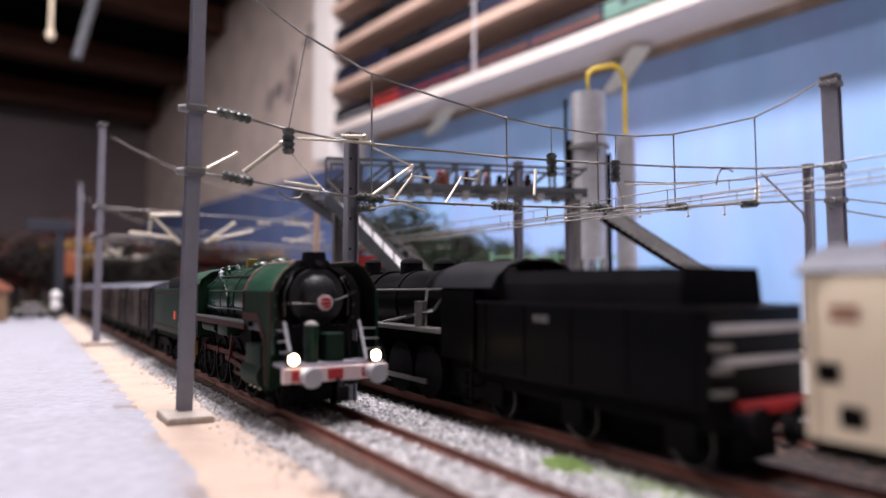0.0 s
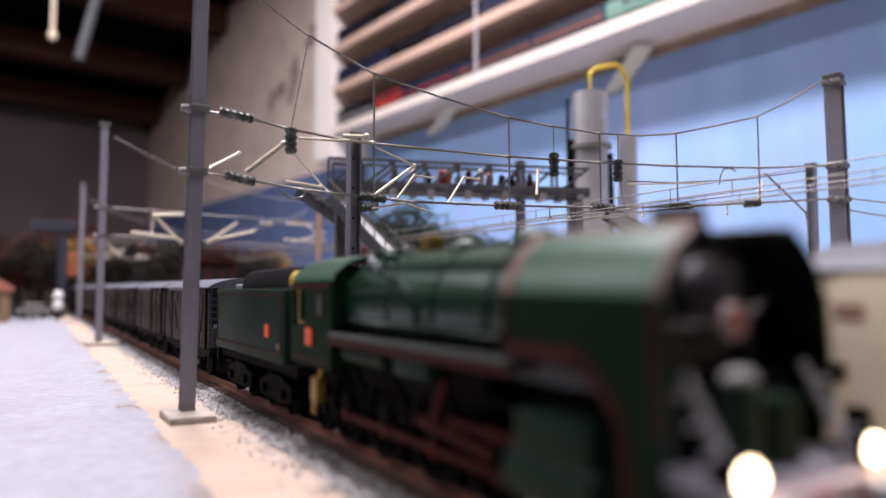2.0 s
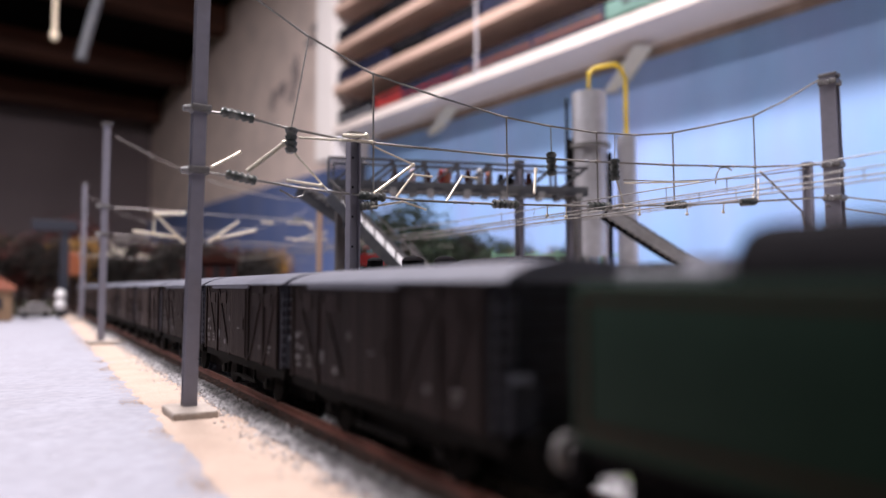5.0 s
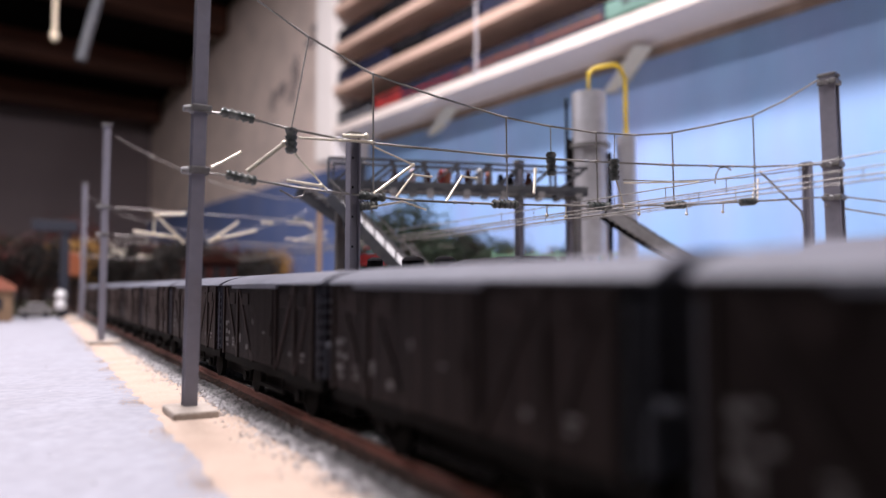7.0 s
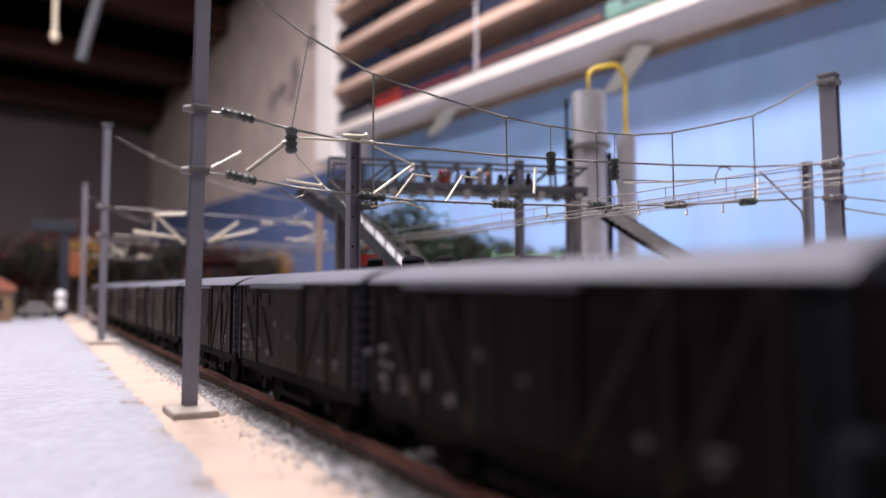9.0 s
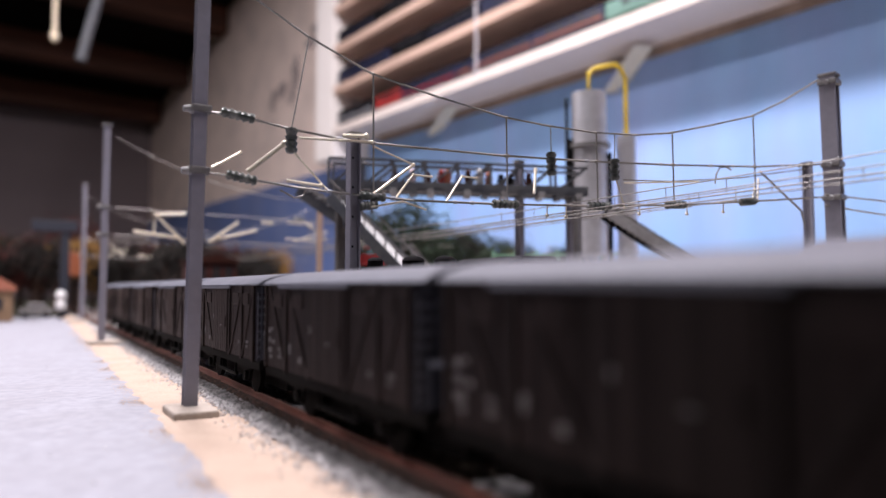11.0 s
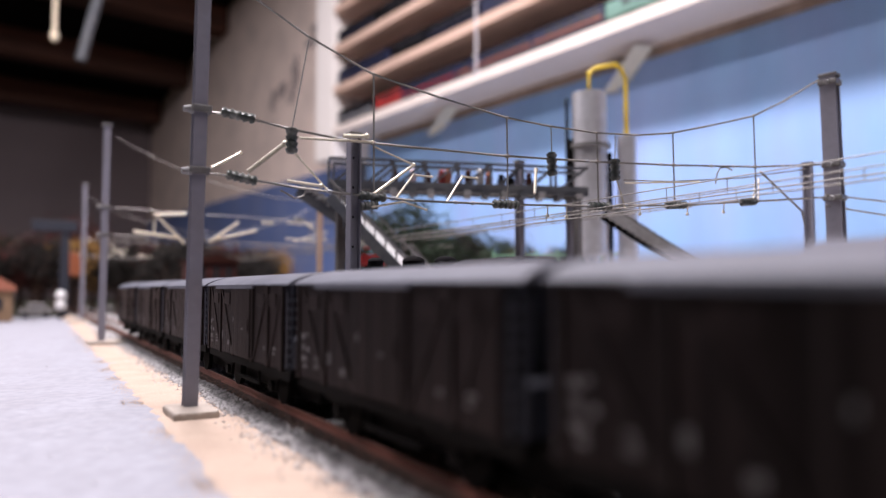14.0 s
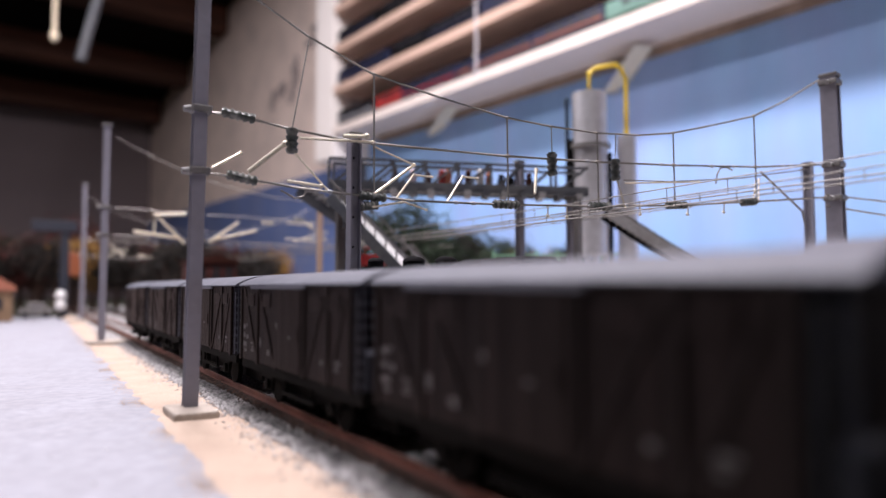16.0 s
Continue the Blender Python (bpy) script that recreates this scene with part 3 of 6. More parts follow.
# ---- overhead line: masts and cross-span wires ----
def mast(x, y, top, width, label, turn=0.0, base=-3.0, holes=False, plinth=True, clamps=(), lean=0.0, web_front=False, web_mat=None, slab=(7.4, 6.6, 14.0, 7.0)):
    m = thing("catenary_mast", label, "mast", "overhead line masts", at=mm(x, y, 0, turn, ry=lean))
    w = width / 2
    f = width * 0.16
    spans = ((-w, -w + f, -w, w), (w - f, w, -w, w)) if web_front else ((-w, w, -w, -w + f), (-w, w, w - f, w))
    for x0, x1, y0, y1 in spans:
        bm = bmesh.new()
        box(bm, x0, x1, y0, y1, base, top, 0.15)
        part("flange", bm, MAST, m)
    bm = bmesh.new()
    if web_front:
        box(bm, -w + f, w - f, -0.4, 0.4, base, top - 0.05)
    else:
        box(bm, -0.4, 0.4, -w + f, w - f, base, top - 0.05)
    part("web", bm, web_mat or MAST, m)
    bm = bmesh.new()
    over = 1.3 if plinth else 0.4
    box(bm, -w - over, w + over, -w - over, w + over, top, top + 1.5, 0.3)
    part("cap", bm, STEEL, m)
    if holes:
        for k in range(6):
            bm = bmesh.new()
            rod(bm, (-w + 1.6, -0.7, top - 8 - k * 11), (-w + 1.6, -0.3, top - 8 - k * 11), 0.5, seg=10)
            part("bolt_hole", bm, SOOT, m)
    if plinth:
        bm = bmesh.new()
        box(bm, -slab[0], slab[1], -slab[2], slab[3], -11, base + 0.5, 0.9)
        part("plinth", bm, CONCRETE, m, "chipped pale concrete plinth")
    for z in clamps:
        bm = bmesh.new()
        box(bm, -w - 0.7, w + 1.4, -w - 0.7, w + 0.7, z - 1.3, z + 1.3, 0.5)
        part("clamp", bm, STEEL, m, "grey clamp plate with bolts")
        bm = bmesh.new()
        rod(bm, (-w - 0.6, 0, z - 0.1), (-w - 3.0, 0, z - 0.4), 1.35, 1.1, seg=12)
        part("bolt", bm, PALE_STEEL, m, "pale grey clamp bolt")
    return m


A, B = Vector((-32, 237, 0)), Vector((259, 184.6, 0))


def on_span(x, z, off=0.0):
    """A point of the cross-span over x, off millimetres behind it."""
    y = A.y + (B.y - A.y) * (x - A.x) / (B.x - A.x)
    return Vector((x, y + off, z))


def headspan():
    h = thing("headspan", "grey cross-span wires with droppers and ribbed insulators", "overhead line")
    top = [on_span(x, z) for x, z in ((-30, 152), (-12.5, 138.4), (5.2, 127.7), (29, 116.7), (56, 110.5), (84.4, 105.3), (104, 103.6), (126.5, 102.7), (148, 103.6), (166.1, 106.1), (190, 112), (213.7, 118.4), (233, 127.5), (257, 141))]
    mid = [on_span(x, z) for x, z in ((-30, 97.0), (-12, 95.2), (0, 93.0), (21.8, 90.6), (52, 90.0), (83, 89.6), (126, 90.2), (168.8, 91.6), (215, 94), (257, 98.0))]
    low = [on_span(x, z) for x, z in ((-30, 76.0), (-12, 73.9), (2, 72.2), (17.9, 71.0), (45, 69.6), (82.9, 69.9), (127.3, 71.2), (170, 73.6), (213.9, 77.4), (257, 81.4))]
    for name, pts, r in (("top_wire", top, 0.45), ("middle_wire", mid, 0.52), ("lower_wire", low, 0.52)):
        bm = bmesh.new()
        wire(bm, pts, r)
        part(name, bm, WIRE, h, smooth=True)

    def height(pts, x):
        for p, q in zip(pts, pts[1:]):
            if p.x <= x <= q.x:
                return p.z + (q.z - p.z) * (x - p.x) / (q.x - p.x)
        return pts[-1].z

    for x, low_end in ((29.3, low), (84.2, low), (126.6, low), (166.4, low), (213.9, low)):
        bm = bmesh.new()
        rod(bm, on_span(x, height(top, x)), on_span(x + 0.3, height(low_end, x)), 0.36, seg=6)
        ball(bm, on_span(x, height(top, x)), 0.7, u=8, v=6)
        ball(bm, on_span(x, height(mid, x)), 1.0, 1.7, 1, 0.8, u=8, v=6)
        part("dropper", bm, WIRE, h, smooth=True)
    # hanging ribbed insulators
    for x, x2, zt, z1, z0 in ((5.4, -0.3, 127, 93.5, 84.5), (104.4, 104.6, 103.6, 92.6, 83.0), (135.8, 135.5, 103, 92.0, 82.8)):
        bm = bmesh.new()
        rod(bm, on_span(x, zt), on_span(x2, z1), 0.22, seg=6)
        part("hanger", bm, WIRE, h)
        bm = bmesh.new()
        insulator(bm, on_span(x2, z1), on_span(x2, z0), 2.3, 4)
        part("insulator", bm, CERAMIC, h, "dark green ribbed insulator", smooth=True)
    # line insulators in the lower and middle wires
    spots = [(24.5, 31, 66.4, 67.4), (-24, -13, 97.2, 95.6), (-22, -12, 75.6, 73.7), (24, 34, 70.6, 70.2), (78, 89, 69.9, 70.0), (122, 133, 71.0, 71.4), (162, 173, 73.2, 73.8), (205, 214, 76.4, 77.4)]
    for x0, x1, z0, z1 in spots:
        bm = bmesh.new()
        insulator(bm, on_span(x0, z0), on_span(x1, z1), 1.9, 5)
        part("insulator", bm, CERAMIC, h, "dark green ribbed insulator", smooth=True)
    # registration arms of bare metal
    arms = [
        ((-28, 76.5, -6), (-16, 84.5, 6), 0.5), ((-14, 77.5, 4), (-1.5, 88.6, 4), 0.85), ((17, 91.8, -2.5), (25.5, 92.2, -3), 0.75),
        ((2, 90, -1), (28, 90.4, -2), 0.5), ((-0.3, 85.8, 0), (11, 71.8, -3), 0.4), ((-2.5, 74.2, -2), (9, 72.8, -3), 0.62),
        ((29, 71, -1), (48, 84.5, 6), 0.55), ((48, 84.5, 6), (30, 89.4, 1), 0.4), ((38, 69.6, 1), (48, 80.6, 6), 0.42), ((48, 80.6, 6), (56, 80.4, 7), 0.4),
        ((58.5, 69.4, 1), (69, 81.4, 7), 0.42), ((69, 81.4, 7), (76, 81.2, 8), 0.4), ((98, 75.4, 2), (103, 86.5, 8), 0.6),
        ((136, 84, 0), (138.5, 70.8, -2), 0.4), ((138.5, 81.5, -2), (172, 83.2, -8), 0.36),
        ((212, 77, 0), (219, 88, 4), 0.42), ((216.5, 77.5, 1), (222, 89, 5), 0.42),
        ((28, 66.2, -2), (42, 69.3, 2), 0.4), ((42, 69.3, 2), (52, 66.8, 4), 0.36),
    ]
    for (xa, za, oa), (xb, zb, ob_), r in arms:
        bm = bmesh.new()
        rod(bm, on_span(xa, za, oa), on_span(xb, zb, ob_), r, seg=8)
        ball(bm, on_span(xb, zb, ob_), r * 1.5, u=8, v=6)
        part("registration_arm", bm, BRASS, h, "bare pale metal arm", smooth=True)
    # dark stay, hook and the wires that run on behind the tall mast
    extra = (
        ("stay", [on_span(217, 92), on_span(243, 74)], 0.5), ("stay", [on_span(243, 74), on_span(245, 66)], 0.5),
        ("hook", [on_span(190, 84.5), on_span(191, 89), on_span(193, 92), on_span(197, 92.6), on_span(200, 91.4)], 0.36),
        ("hook", [on_span(-4, 71), on_span(1, 68.4), on_span(4, 69.4), on_span(5, 72)], 0.4),
        ("cross_wire", [on_span(140, 83.2), on_span(165, 84), on_span(205, 88), on_span(247, 95)], 0.34),
        ("cross_wire", [on_span(259, 83), on_span(285, 82), on_span(320, 81)], 0.45), ("cross_wire", [on_span(259, 77.5), on_span(285, 75.4), on_span(320, 73)], 0.45),
    )
    for name, pts, r in extra:
        bm = bmesh.new()
        wire(bm, pts, r)
        part(name, bm, WIRE, h, smooth=True)
    # solder knots where the wires meet
    rnd = random.Random(5)
    for pts in (mid, low):
        for _ in range(9):
            x = rnd.uniform(10, 250)
            bm = bmesh.new()
            c = on_span(x, height(pts, x))
            ball(bm, c, 0.85, 1.8, 1, 0.9, u=8, v=6)
            part("wire_clip", bm, GREY, h, "pale solder knot", smooth=True)
    # droppers with tinned ends under the lower wire
    for x, dz in ((104, 4), (113, 4.5), (150, 3.5), (176, 4), (197, 4)):
        bm = bmesh.new()
        rod(bm, on_span(x, height(low, x), 2), on_span(x + 0.6, height(low, x) - dz, 3), 0.3, seg=6)
        ball(bm, on_span(x + 0.6, height(low, x) - dz, 3), 0.8, u=8, v=6)
        part("short_dropper", bm, BRASS, h, smooth=True)
    return h


def contact_line(x, zc, zm, y0, y1, label, r=0.3, knots=False):
    """A messenger and a contact wire along a track, with droppers."""
    c = thing("contact_line", label, "overhead line", "wires along the tracks")
    n = 12
    bm = bmesh.new()
    wire(bm, [(x, y0 + (y1 - y0) * k / n, zc) for k in range(n + 1)], r)
    part("contact_wire", bm, WIRE, c)
    bm = bmesh.new()
    wire(bm, [(x, y0 + (y1 - y0) * k / n, zm - 1.2 * math.sin(math.pi * ((k * 2 / n) % 1))) for k in range(n + 1)], r * 0.87)
    part("messenger_wire", bm, WIRE, c)
    k = 0
    y = y0 + 10
    while y < y1:
        bm = bmesh.new()
        rod(bm, (x, y, zc), (x, y, zm - 0.4), 0.16 if not knots else 0.28, seg=5)
        if knots:
            ball(bm, (x, y, zc - 0.3), 0.75, u=8, v=6)
        part("dropper", bm, WIRE, c)
        y += 27
    return c


def far_span(y, x0, x1, label, arms, given=()):
    h = thing("headspan", label, "overhead line")
    mid = (x0 + x1) / 2
    bm = bmesh.new()
    pts = []
    for k in range(13):
        u = k / 12
        pts.append((x0 + (x1 - x0) * u, y - 18 * u, 152 - 160 * u * (1 - u)))
    wire(bm, pts, 0.4)
    part("top_wire", bm, WIRE, h)
    for z in (98, 77):
        bm = bmesh.new()
        wire(bm, [(x0, y, z), (mid, y - 9, z - 4), (x1, y - 18, z)], 0.45)
        part("cross_wire", bm, WIRE, h)
    rnd = random.Random(int(y))
    for a, b in given:
        bm = bmesh.new()
        rod(bm, a, b, 1.05)
        ball(bm, a, 1.4, u=8, v=6)
        ball(bm, b, 1.4, u=8, v=6)
        part("registration_arm", bm, BRASS, h, "bare pale metal arm", smooth=True)
    for k in range(2 if given else 0, arms):
        x = x0 + 26 + k * 62 + rnd.uniform(-8, 8)
        for a, b in (((x - 14, y - 2, 77), (x + 19, y + 5, 87)), ((x - 2, y - 3, 92), (x + 15, y - 6, 78)), ((x - 22, y - 2, 79), (x + 12, y - 7, 77.4)), ((x - 20, y, 93), (x + 4, y - 3, 92.4)))[: 2 + (k % 3)]:
            bm = bmesh.new()
            rod(bm, a, b, 0.75)
            part("registration_arm", bm, BRASS, h, "bare pale metal arm")
        bm = bmesh.new()
        rod(bm, (x, y - 2, 94), (x, y - 2, 77), 0.35)
        part("dropper", bm, WIRE, h)
        bm = bmesh.new()
        insulator(bm, (x - 14, y, 97), (x - 4, y, 96.5), 1.6, 4)
        part("insulator", bm, CERAMIC, h)
    return h


mast(-32.1, 237, 158, 4.5, "grey steel H-section mast on a concrete plinth beside the sand", clamps=(97.3, 76.1), lean=0.7)
mast(-30.8, 566, 160, 4.8, "grey steel H-section mast on a concrete plinth", clamps=(98, 77), slab=(9, 17, 14, 12))
mast(-20, 960, 168, 4.6, "distant grey steel mast on a concrete plinth", clamps=(98, 77), slab=(16, 16, 18, 14))
mast(22.8, 229, 92.6, 4.3, "short grey steel mast with bolt holes between tracks", holes=True, plinth=False, web_front=True)
# Darker web steel: shade of the recess between the flanges is put into it.
mast(269.0, 184.2, 143, 7.4, "tall dark steel mast with twin channels", plinth=False, turn=12, clamps=(98.4, 81.6, 140), lean=-2.4, web_front=True, web_mat=BRIDGE)
mast(285.2, 208, 104, 4.6, "short dark steel mast beside a taller one", plinth=False, turn=12)
mast(192, 345, 118, 4.6, "dark steel mast behind the parked engine", plinth=False)
mast(214, 322, 92, 3.2, "dark steel mast near the footbridge", plinth=False)
headspan()
far_span(566, -24, 270, "far cross-span wires with pale metal arms", 4, (
    ((4, 560, 93.4), (25, 560, 95)), ((4.4, 560, 93.4), (25, 560, 72.7)), ((-10, 560, 79.6), (21, 560, 76.5)), ((4, 561, 93.4), (3, 561, 78.5)),
    ((45.7, 560, 74.4), (67, 560, 90.4)), ((46.5, 561, 75), (82, 561, 84.6)), ((88, 561, 92), (96, 561, 91.6))))
far_span(956, -18, 270, "distant cross-span wires with pale metal arms", 2)
contact_line(133.5, 70, 76.5, 60, 900, "pair of thin wires over the third track")
contact_line(214, 79.2, 84.6, 193, 800, "bright soldered pair of wires over the fourth track", 0.46, True)
contact_line(118, 66, 70, 60, 900, "pair of thin wires hung low over a track")


# ---- the green engine; its buffers face -y, rail level is z = 0 ----
def spoked_wheel(parent, name, x, y, r, mat_, spokes=12, pieces=True):
    """A wheel about its own centre, at the outside of the frame."""
    side = 1 if x > 0 else -1
    bm = bmesh.new()
    ring = 28
    for a0, a1, ra, rb in ((-1.1, 1.1, r, r * 0.86),):
        prev = []
        for k in range(ring):
            a = 2 * math.pi * k / ring
            c, s = math.cos(a), math.sin(a)
            prev.append([bm.verts.new((a0, ra * c, ra * s)), bm.verts.new((a1, ra * c, ra * s)), bm.verts.new((a1, rb * c, rb * s)), bm.verts.new((a0, rb * c, rb * s))])
        for k in range(ring):
            p, q = prev[k], prev[(k + 1) % ring]
            for j in range(4):
                bm.faces.new((p[j], p[(j + 1) % 4], q[(j + 1) % 4], q[j]))
    ob = part(name, bm, mat_, parent, smooth=False)
    bm = bmesh.new()
    rod(bm, (-1.3, 0, 0), (1.3, 0, 0), r * 0.24, seg=14)
    part("hub", bm, mat_, ob)
    bm = bmesh.new()
    bar(bm, (0, r * 0.2, 0), (0, r * 0.88, 0), 0.8, 0.8)
    spoke_mesh = mesh_of("spoke", bm, mat_)
    for k in range(spokes):
        spoke = new("spoke", spoke_mesh)
        spoke.parent = ob
        spoke.matrix_basis = mm(0, 0, 0, rx=360 * k / spokes)
    ob.matrix_basis = mm(x, y, r)
    if pieces:
        bm = bmesh.new()
        rod(bm, (side * 0.9, 0, r * 0.42), (side * 2.6, 0, r * 0.42), 0.9, seg=10)
        pin = part("crank_pin", bm, GREY, ob, "bright crank pin")
    return ob


SPIN = []   # wheels that turn with the train: (wheel, radius)
RODS = []   # rods that circle with the crank pins


def green_engine():
    e = thing("steam_locomotive", "dark green model steam locomotive with lit headlamps", "locomotive")
    # boiler
    bm = bmesh.new()
    rod(bm, (0, 42, 32.6), (0, 114, 32.6), 12.6, 13.2, seg=40)
    boiler = part("boiler", bm, GREEN, e, "glossy green boiler", smooth=True)
    for y in (56, 74, 92):
        bm = bmesh.new()
        rod(bm, (0, y - 0.6, 32.6), (0, y + 0.6, 32.6), 13.15, seg=40)
        part("boiler_band", bm, GREEN_DULL, boiler, smooth=True)
    bm = bmesh.new()
    rod(bm, (0, 24.2, 32.6), (0, 44, 32.6), 12.0, seg=40)
    part("smokebox", bm, BLACK, e, "black smokebox", smooth=True)
    bm = bmesh.new()
    arch = [(-15.5, 24), (-15.5, 36), (-14.6, 38), (-12.4, 41.4), (-8.9, 44.1), (8.9, 44.1), (12.4, 41.4), (14.6, 38), (15.5, 36), (15.5, 24)]
    sweep(bm, arch, 25.5, 45)
    part("smokebox_casing", bm, SMOKEBOX, e, "black arched casing between the side sheets")
    bm = bmesh.new()
    ball(bm, (0, 23.6, 35.8), 6.0, 1, 0.7, 1, u=28, v=14)
    rod(bm, (0, 25.6, 34.6), (0, 23.4, 34.6), 9.4, 8.8, seg=32)
    door = part("smokebox_door", bm, SMOKEBOX, e, "domed satin black smokebox door", smooth=True)
    bm = bmesh.new()
    wire(bm, [(-12, 21.4, 32.6), (-6, 19.8, 32.6), (0, 19.3, 32.6), (6, 19.8, 34.0), (12, 21.4, 36.3)], 0.3)
    part("door_bar", bm, STEEL, door)
    bm = bmesh.new()
    rod(bm, (0.8, 19.6, 32.9), (0.8, 18.7, 32.9), 2.45, seg=20)
    emblem = part("round_plate", bm, PINK, e, "round red and white front plate")
    for dx, dz, w, h in ((0, 0.9, 2.8, 0.7), (0, -0.3, 3.2, 0.7), (0.3, -1.3, 2.0, 0.6)):
        bm = bmesh.new()
        box(bm, 0.8 + dx - w / 2, 0.8 + dx + w / 2, 18.4, 18.75, 32.9 + dz - h / 2, 32.9 + dz + h / 2)
        part("plate_mark", bm, RED, emblem)
    # rivets, hinges and rails on the front of the casing
    for x, z in ((-12.6, 36), (-13, 32), (-12.8, 28), (12.6, 36), (13, 32), (12.8, 28), (-9.6, 41), (9.6, 41), (-4, 43), (4, 43), (-10.6, 39), (10.8, 38.6)):
        bm = bmesh.new()
        ball(bm, (x, 25.3, z), 0.55, 1, 0.7, 1, u=8, v=6)
        part("bolt", bm, STEEL, e)
    for x in (-10.4, 10.4):
        bm = bmesh.new()
        wire(bm, [(x, 25.2, 28), (x, 23.8, 29), (x * 1.02, 23.8, 36), (x * 0.8, 24.2, 40.5), (x * 0.7, 25.4, 42)], 0.35)
        part("front_rail", bm, STEEL, e, smooth=True)
    # chimney, domes and pipes on top
    bm = bmesh.new()
    rod(bm, (0, 27, 43), (0, 27, 48.6), 4.2, 3.6, seg=20)
    box(bm, -5, 5, 25.6, 33, 43, 46.2, 1)
    rod(bm, (0, 25.4, 43.4), (0, 22.6, 45.2), 1.3, seg=12)
    part("chimney", bm, SOOT, e, "squat black chimney", smooth=True)
    for y, r, top in ((58, 4.6, 48.2), (80, 4.2, 47.8)):
        bm = bmesh.new()
        rod(bm, (0, y, 43), (0, y, top - 2.4), r, seg=20)
        ball(bm, (0, y, top - 2.4), r, 1, 1, 0.55)
        part("dome", bm, GREEN, e, smooth=True)
    bm = bmesh.new()
    box(bm, -2.2, 2.2, 92.5, 97, 44.6, 49, 0.6)
    part("safety_valve", bm, BRASSY, e, "dull brass safety valve casing")
    for x, z in ((-9.6, 41.6), (9.6, 41.6), (-12.9, 36.2), (12.9, 36.2)):
        bm = bmesh.new()
        wire(bm, [(x, 44, z), (x * 1.01, 78, z + 0.1), (x, 112, z)], 0.4)
        part("hand_rail", bm, GREEN_DULL, e)
    bm = bmesh.new()
    box(bm, -6.5, 6.5, 101, 112, 43.5, 46.4, 1.2)
    part("turret", bm, GREEN, e)
    rnd = random.Random(9)
    for sd in (-1, 1):
        for k in range(9):
            y, a = 96 + k * 1.9, radians(rnd.uniform(20, 62))
            c = Vector((sd * 13.2 * math.sin(a), y, 32.6 + 13.2 * math.cos(a)))
            bm = bmesh.new()
            rod(bm, c, c + Vector((sd * 0.5, rnd.uniform(-2, 2), 1.2)), rnd.uniform(0.35, 0.8), seg=8)
            ball(bm, c + Vector((sd * 0.5, 0, 1.3)), rnd.uniform(0.5, 0.9), u=8, v=6)
            part("valve", bm, GREY if k % 2 else GREEN, e, smooth=True)
        bm = bmesh.new()
        wire(bm, [(sd * 13.0, 112, 38), (sd * 12.0, 104, 40), (sd * 11.5, 96, 40.5), (sd * 12.6, 86, 38.6), (sd * 13.3, 80, 34), (sd * 13.4, 78, 28)], 0.5)
        part("pipe", bm, GREEN, e, smooth=True)
        bm = bmesh.new()
        wire(bm, [(sd * 13.4, 110, 30), (sd * 13.5, 98, 29.6), (sd * 13.4, 70, 29.8), (sd * 13.2, 52, 29.2)], 0.4)
        part("pipe", bm, BOARD_EDGE, e, smooth=True)
    # running boards
    for s in (-1, 1):
        bm = bmesh.new()
        box(bm, min(s * 9, s * 16.6), max(s * 9, s * 16.6), 40, 114, 25.2, 26.6)
        board = part("running_board", bm, BLACK, e)
        bm = bmesh.new()
        box(bm, s * 16.85 - 0.25, s * 16.85 + 0.25, 44, 114, 25.9, 26.9)
        part("edge", bm, BOARD_EDGE, board, "dull pale green board edge")
        bm = bmesh.new()
        box(bm, s * 16.9 - 0.22, s * 16.9 + 0.22, 44, 114, 24.0, 25.7)
        part("lining", bm, LINING, board)
        # the side sheets beside the smokebox
        bm = bmesh.new()
        x0, x1 = (s * 16.9, s * 16.1)
        outline = [(16, 36.4), (15.4, 30), (16.4, 18), (18, 8.5), (21, 8.5), (21.2, 18), (23.5, 24), (29, 26.6), (45, 27), (46, 36.4)]
        plate(bm, outline, min(x0, x1), max(x0, x1))
        sheet = part("smoke_deflector", bm, GREEN_SATIN, e, "dark green side sheet with brown lining")
        bm = bmesh.new()
        pts = [(16.7, 36.2), (15.9, 38.6), (13.4, 42.4), (9.5, 45.4), (9.2, 44.7), (12.9, 41.9), (15.2, 38.3), (16.0, 36.1)]
        sweep(bm, [(s * x, z) for x, z in (pts if s > 0 else pts[::-1])], 16.2, 46)
        # Left top gets a brighter green for its highlight, the right stays dark.
        top = part("top_sheet", bm, GREEN_TOP if s < 0 else GREEN_SATIN, sheet, "green bent top, the left one painted with its highlight", smooth=True)
        for y0, y1 in ((16.0, 17.4), (43.6, 46.2)):
            bm = bmesh.new()
            edge = [(x + 0.12, z + 0.12) for x, z in pts[:4]] + [(x + 0.02, z + 0.02) for x, z in pts[3::-1]]
            sweep(bm, [(s * x, z) for x, z in (edge if s > 0 else edge[::-1])], y0, y1)
            part("worn_edge", bm, WORN, top, "rubbed red-brown edge")
        bm = bmesh.new()
        sweep(bm, [(s * 10.4, 45.0), (s * 9.2, 45.75), (s * 9.0, 45.6), (s * 10.3, 44.8)], 17.5, 43)
        part("worn_edge", bm, WORN, top, "rubbed red-brown edge")
        bm = bmesh.new()
        under = [(15.9, 36.0), (15.1, 38.2), (12.8, 41.8), (9.1, 44.6), (9.0, 44.2), (12.5, 41.5), (14.8, 38), (15.6, 36)]
        sweep(bm, [(s * x, z) for x, z in (under if s > 0 else under[::-1])], 16.4, 45.8)
        part("top_lining", bm, SOOT, sheet, "black underside")
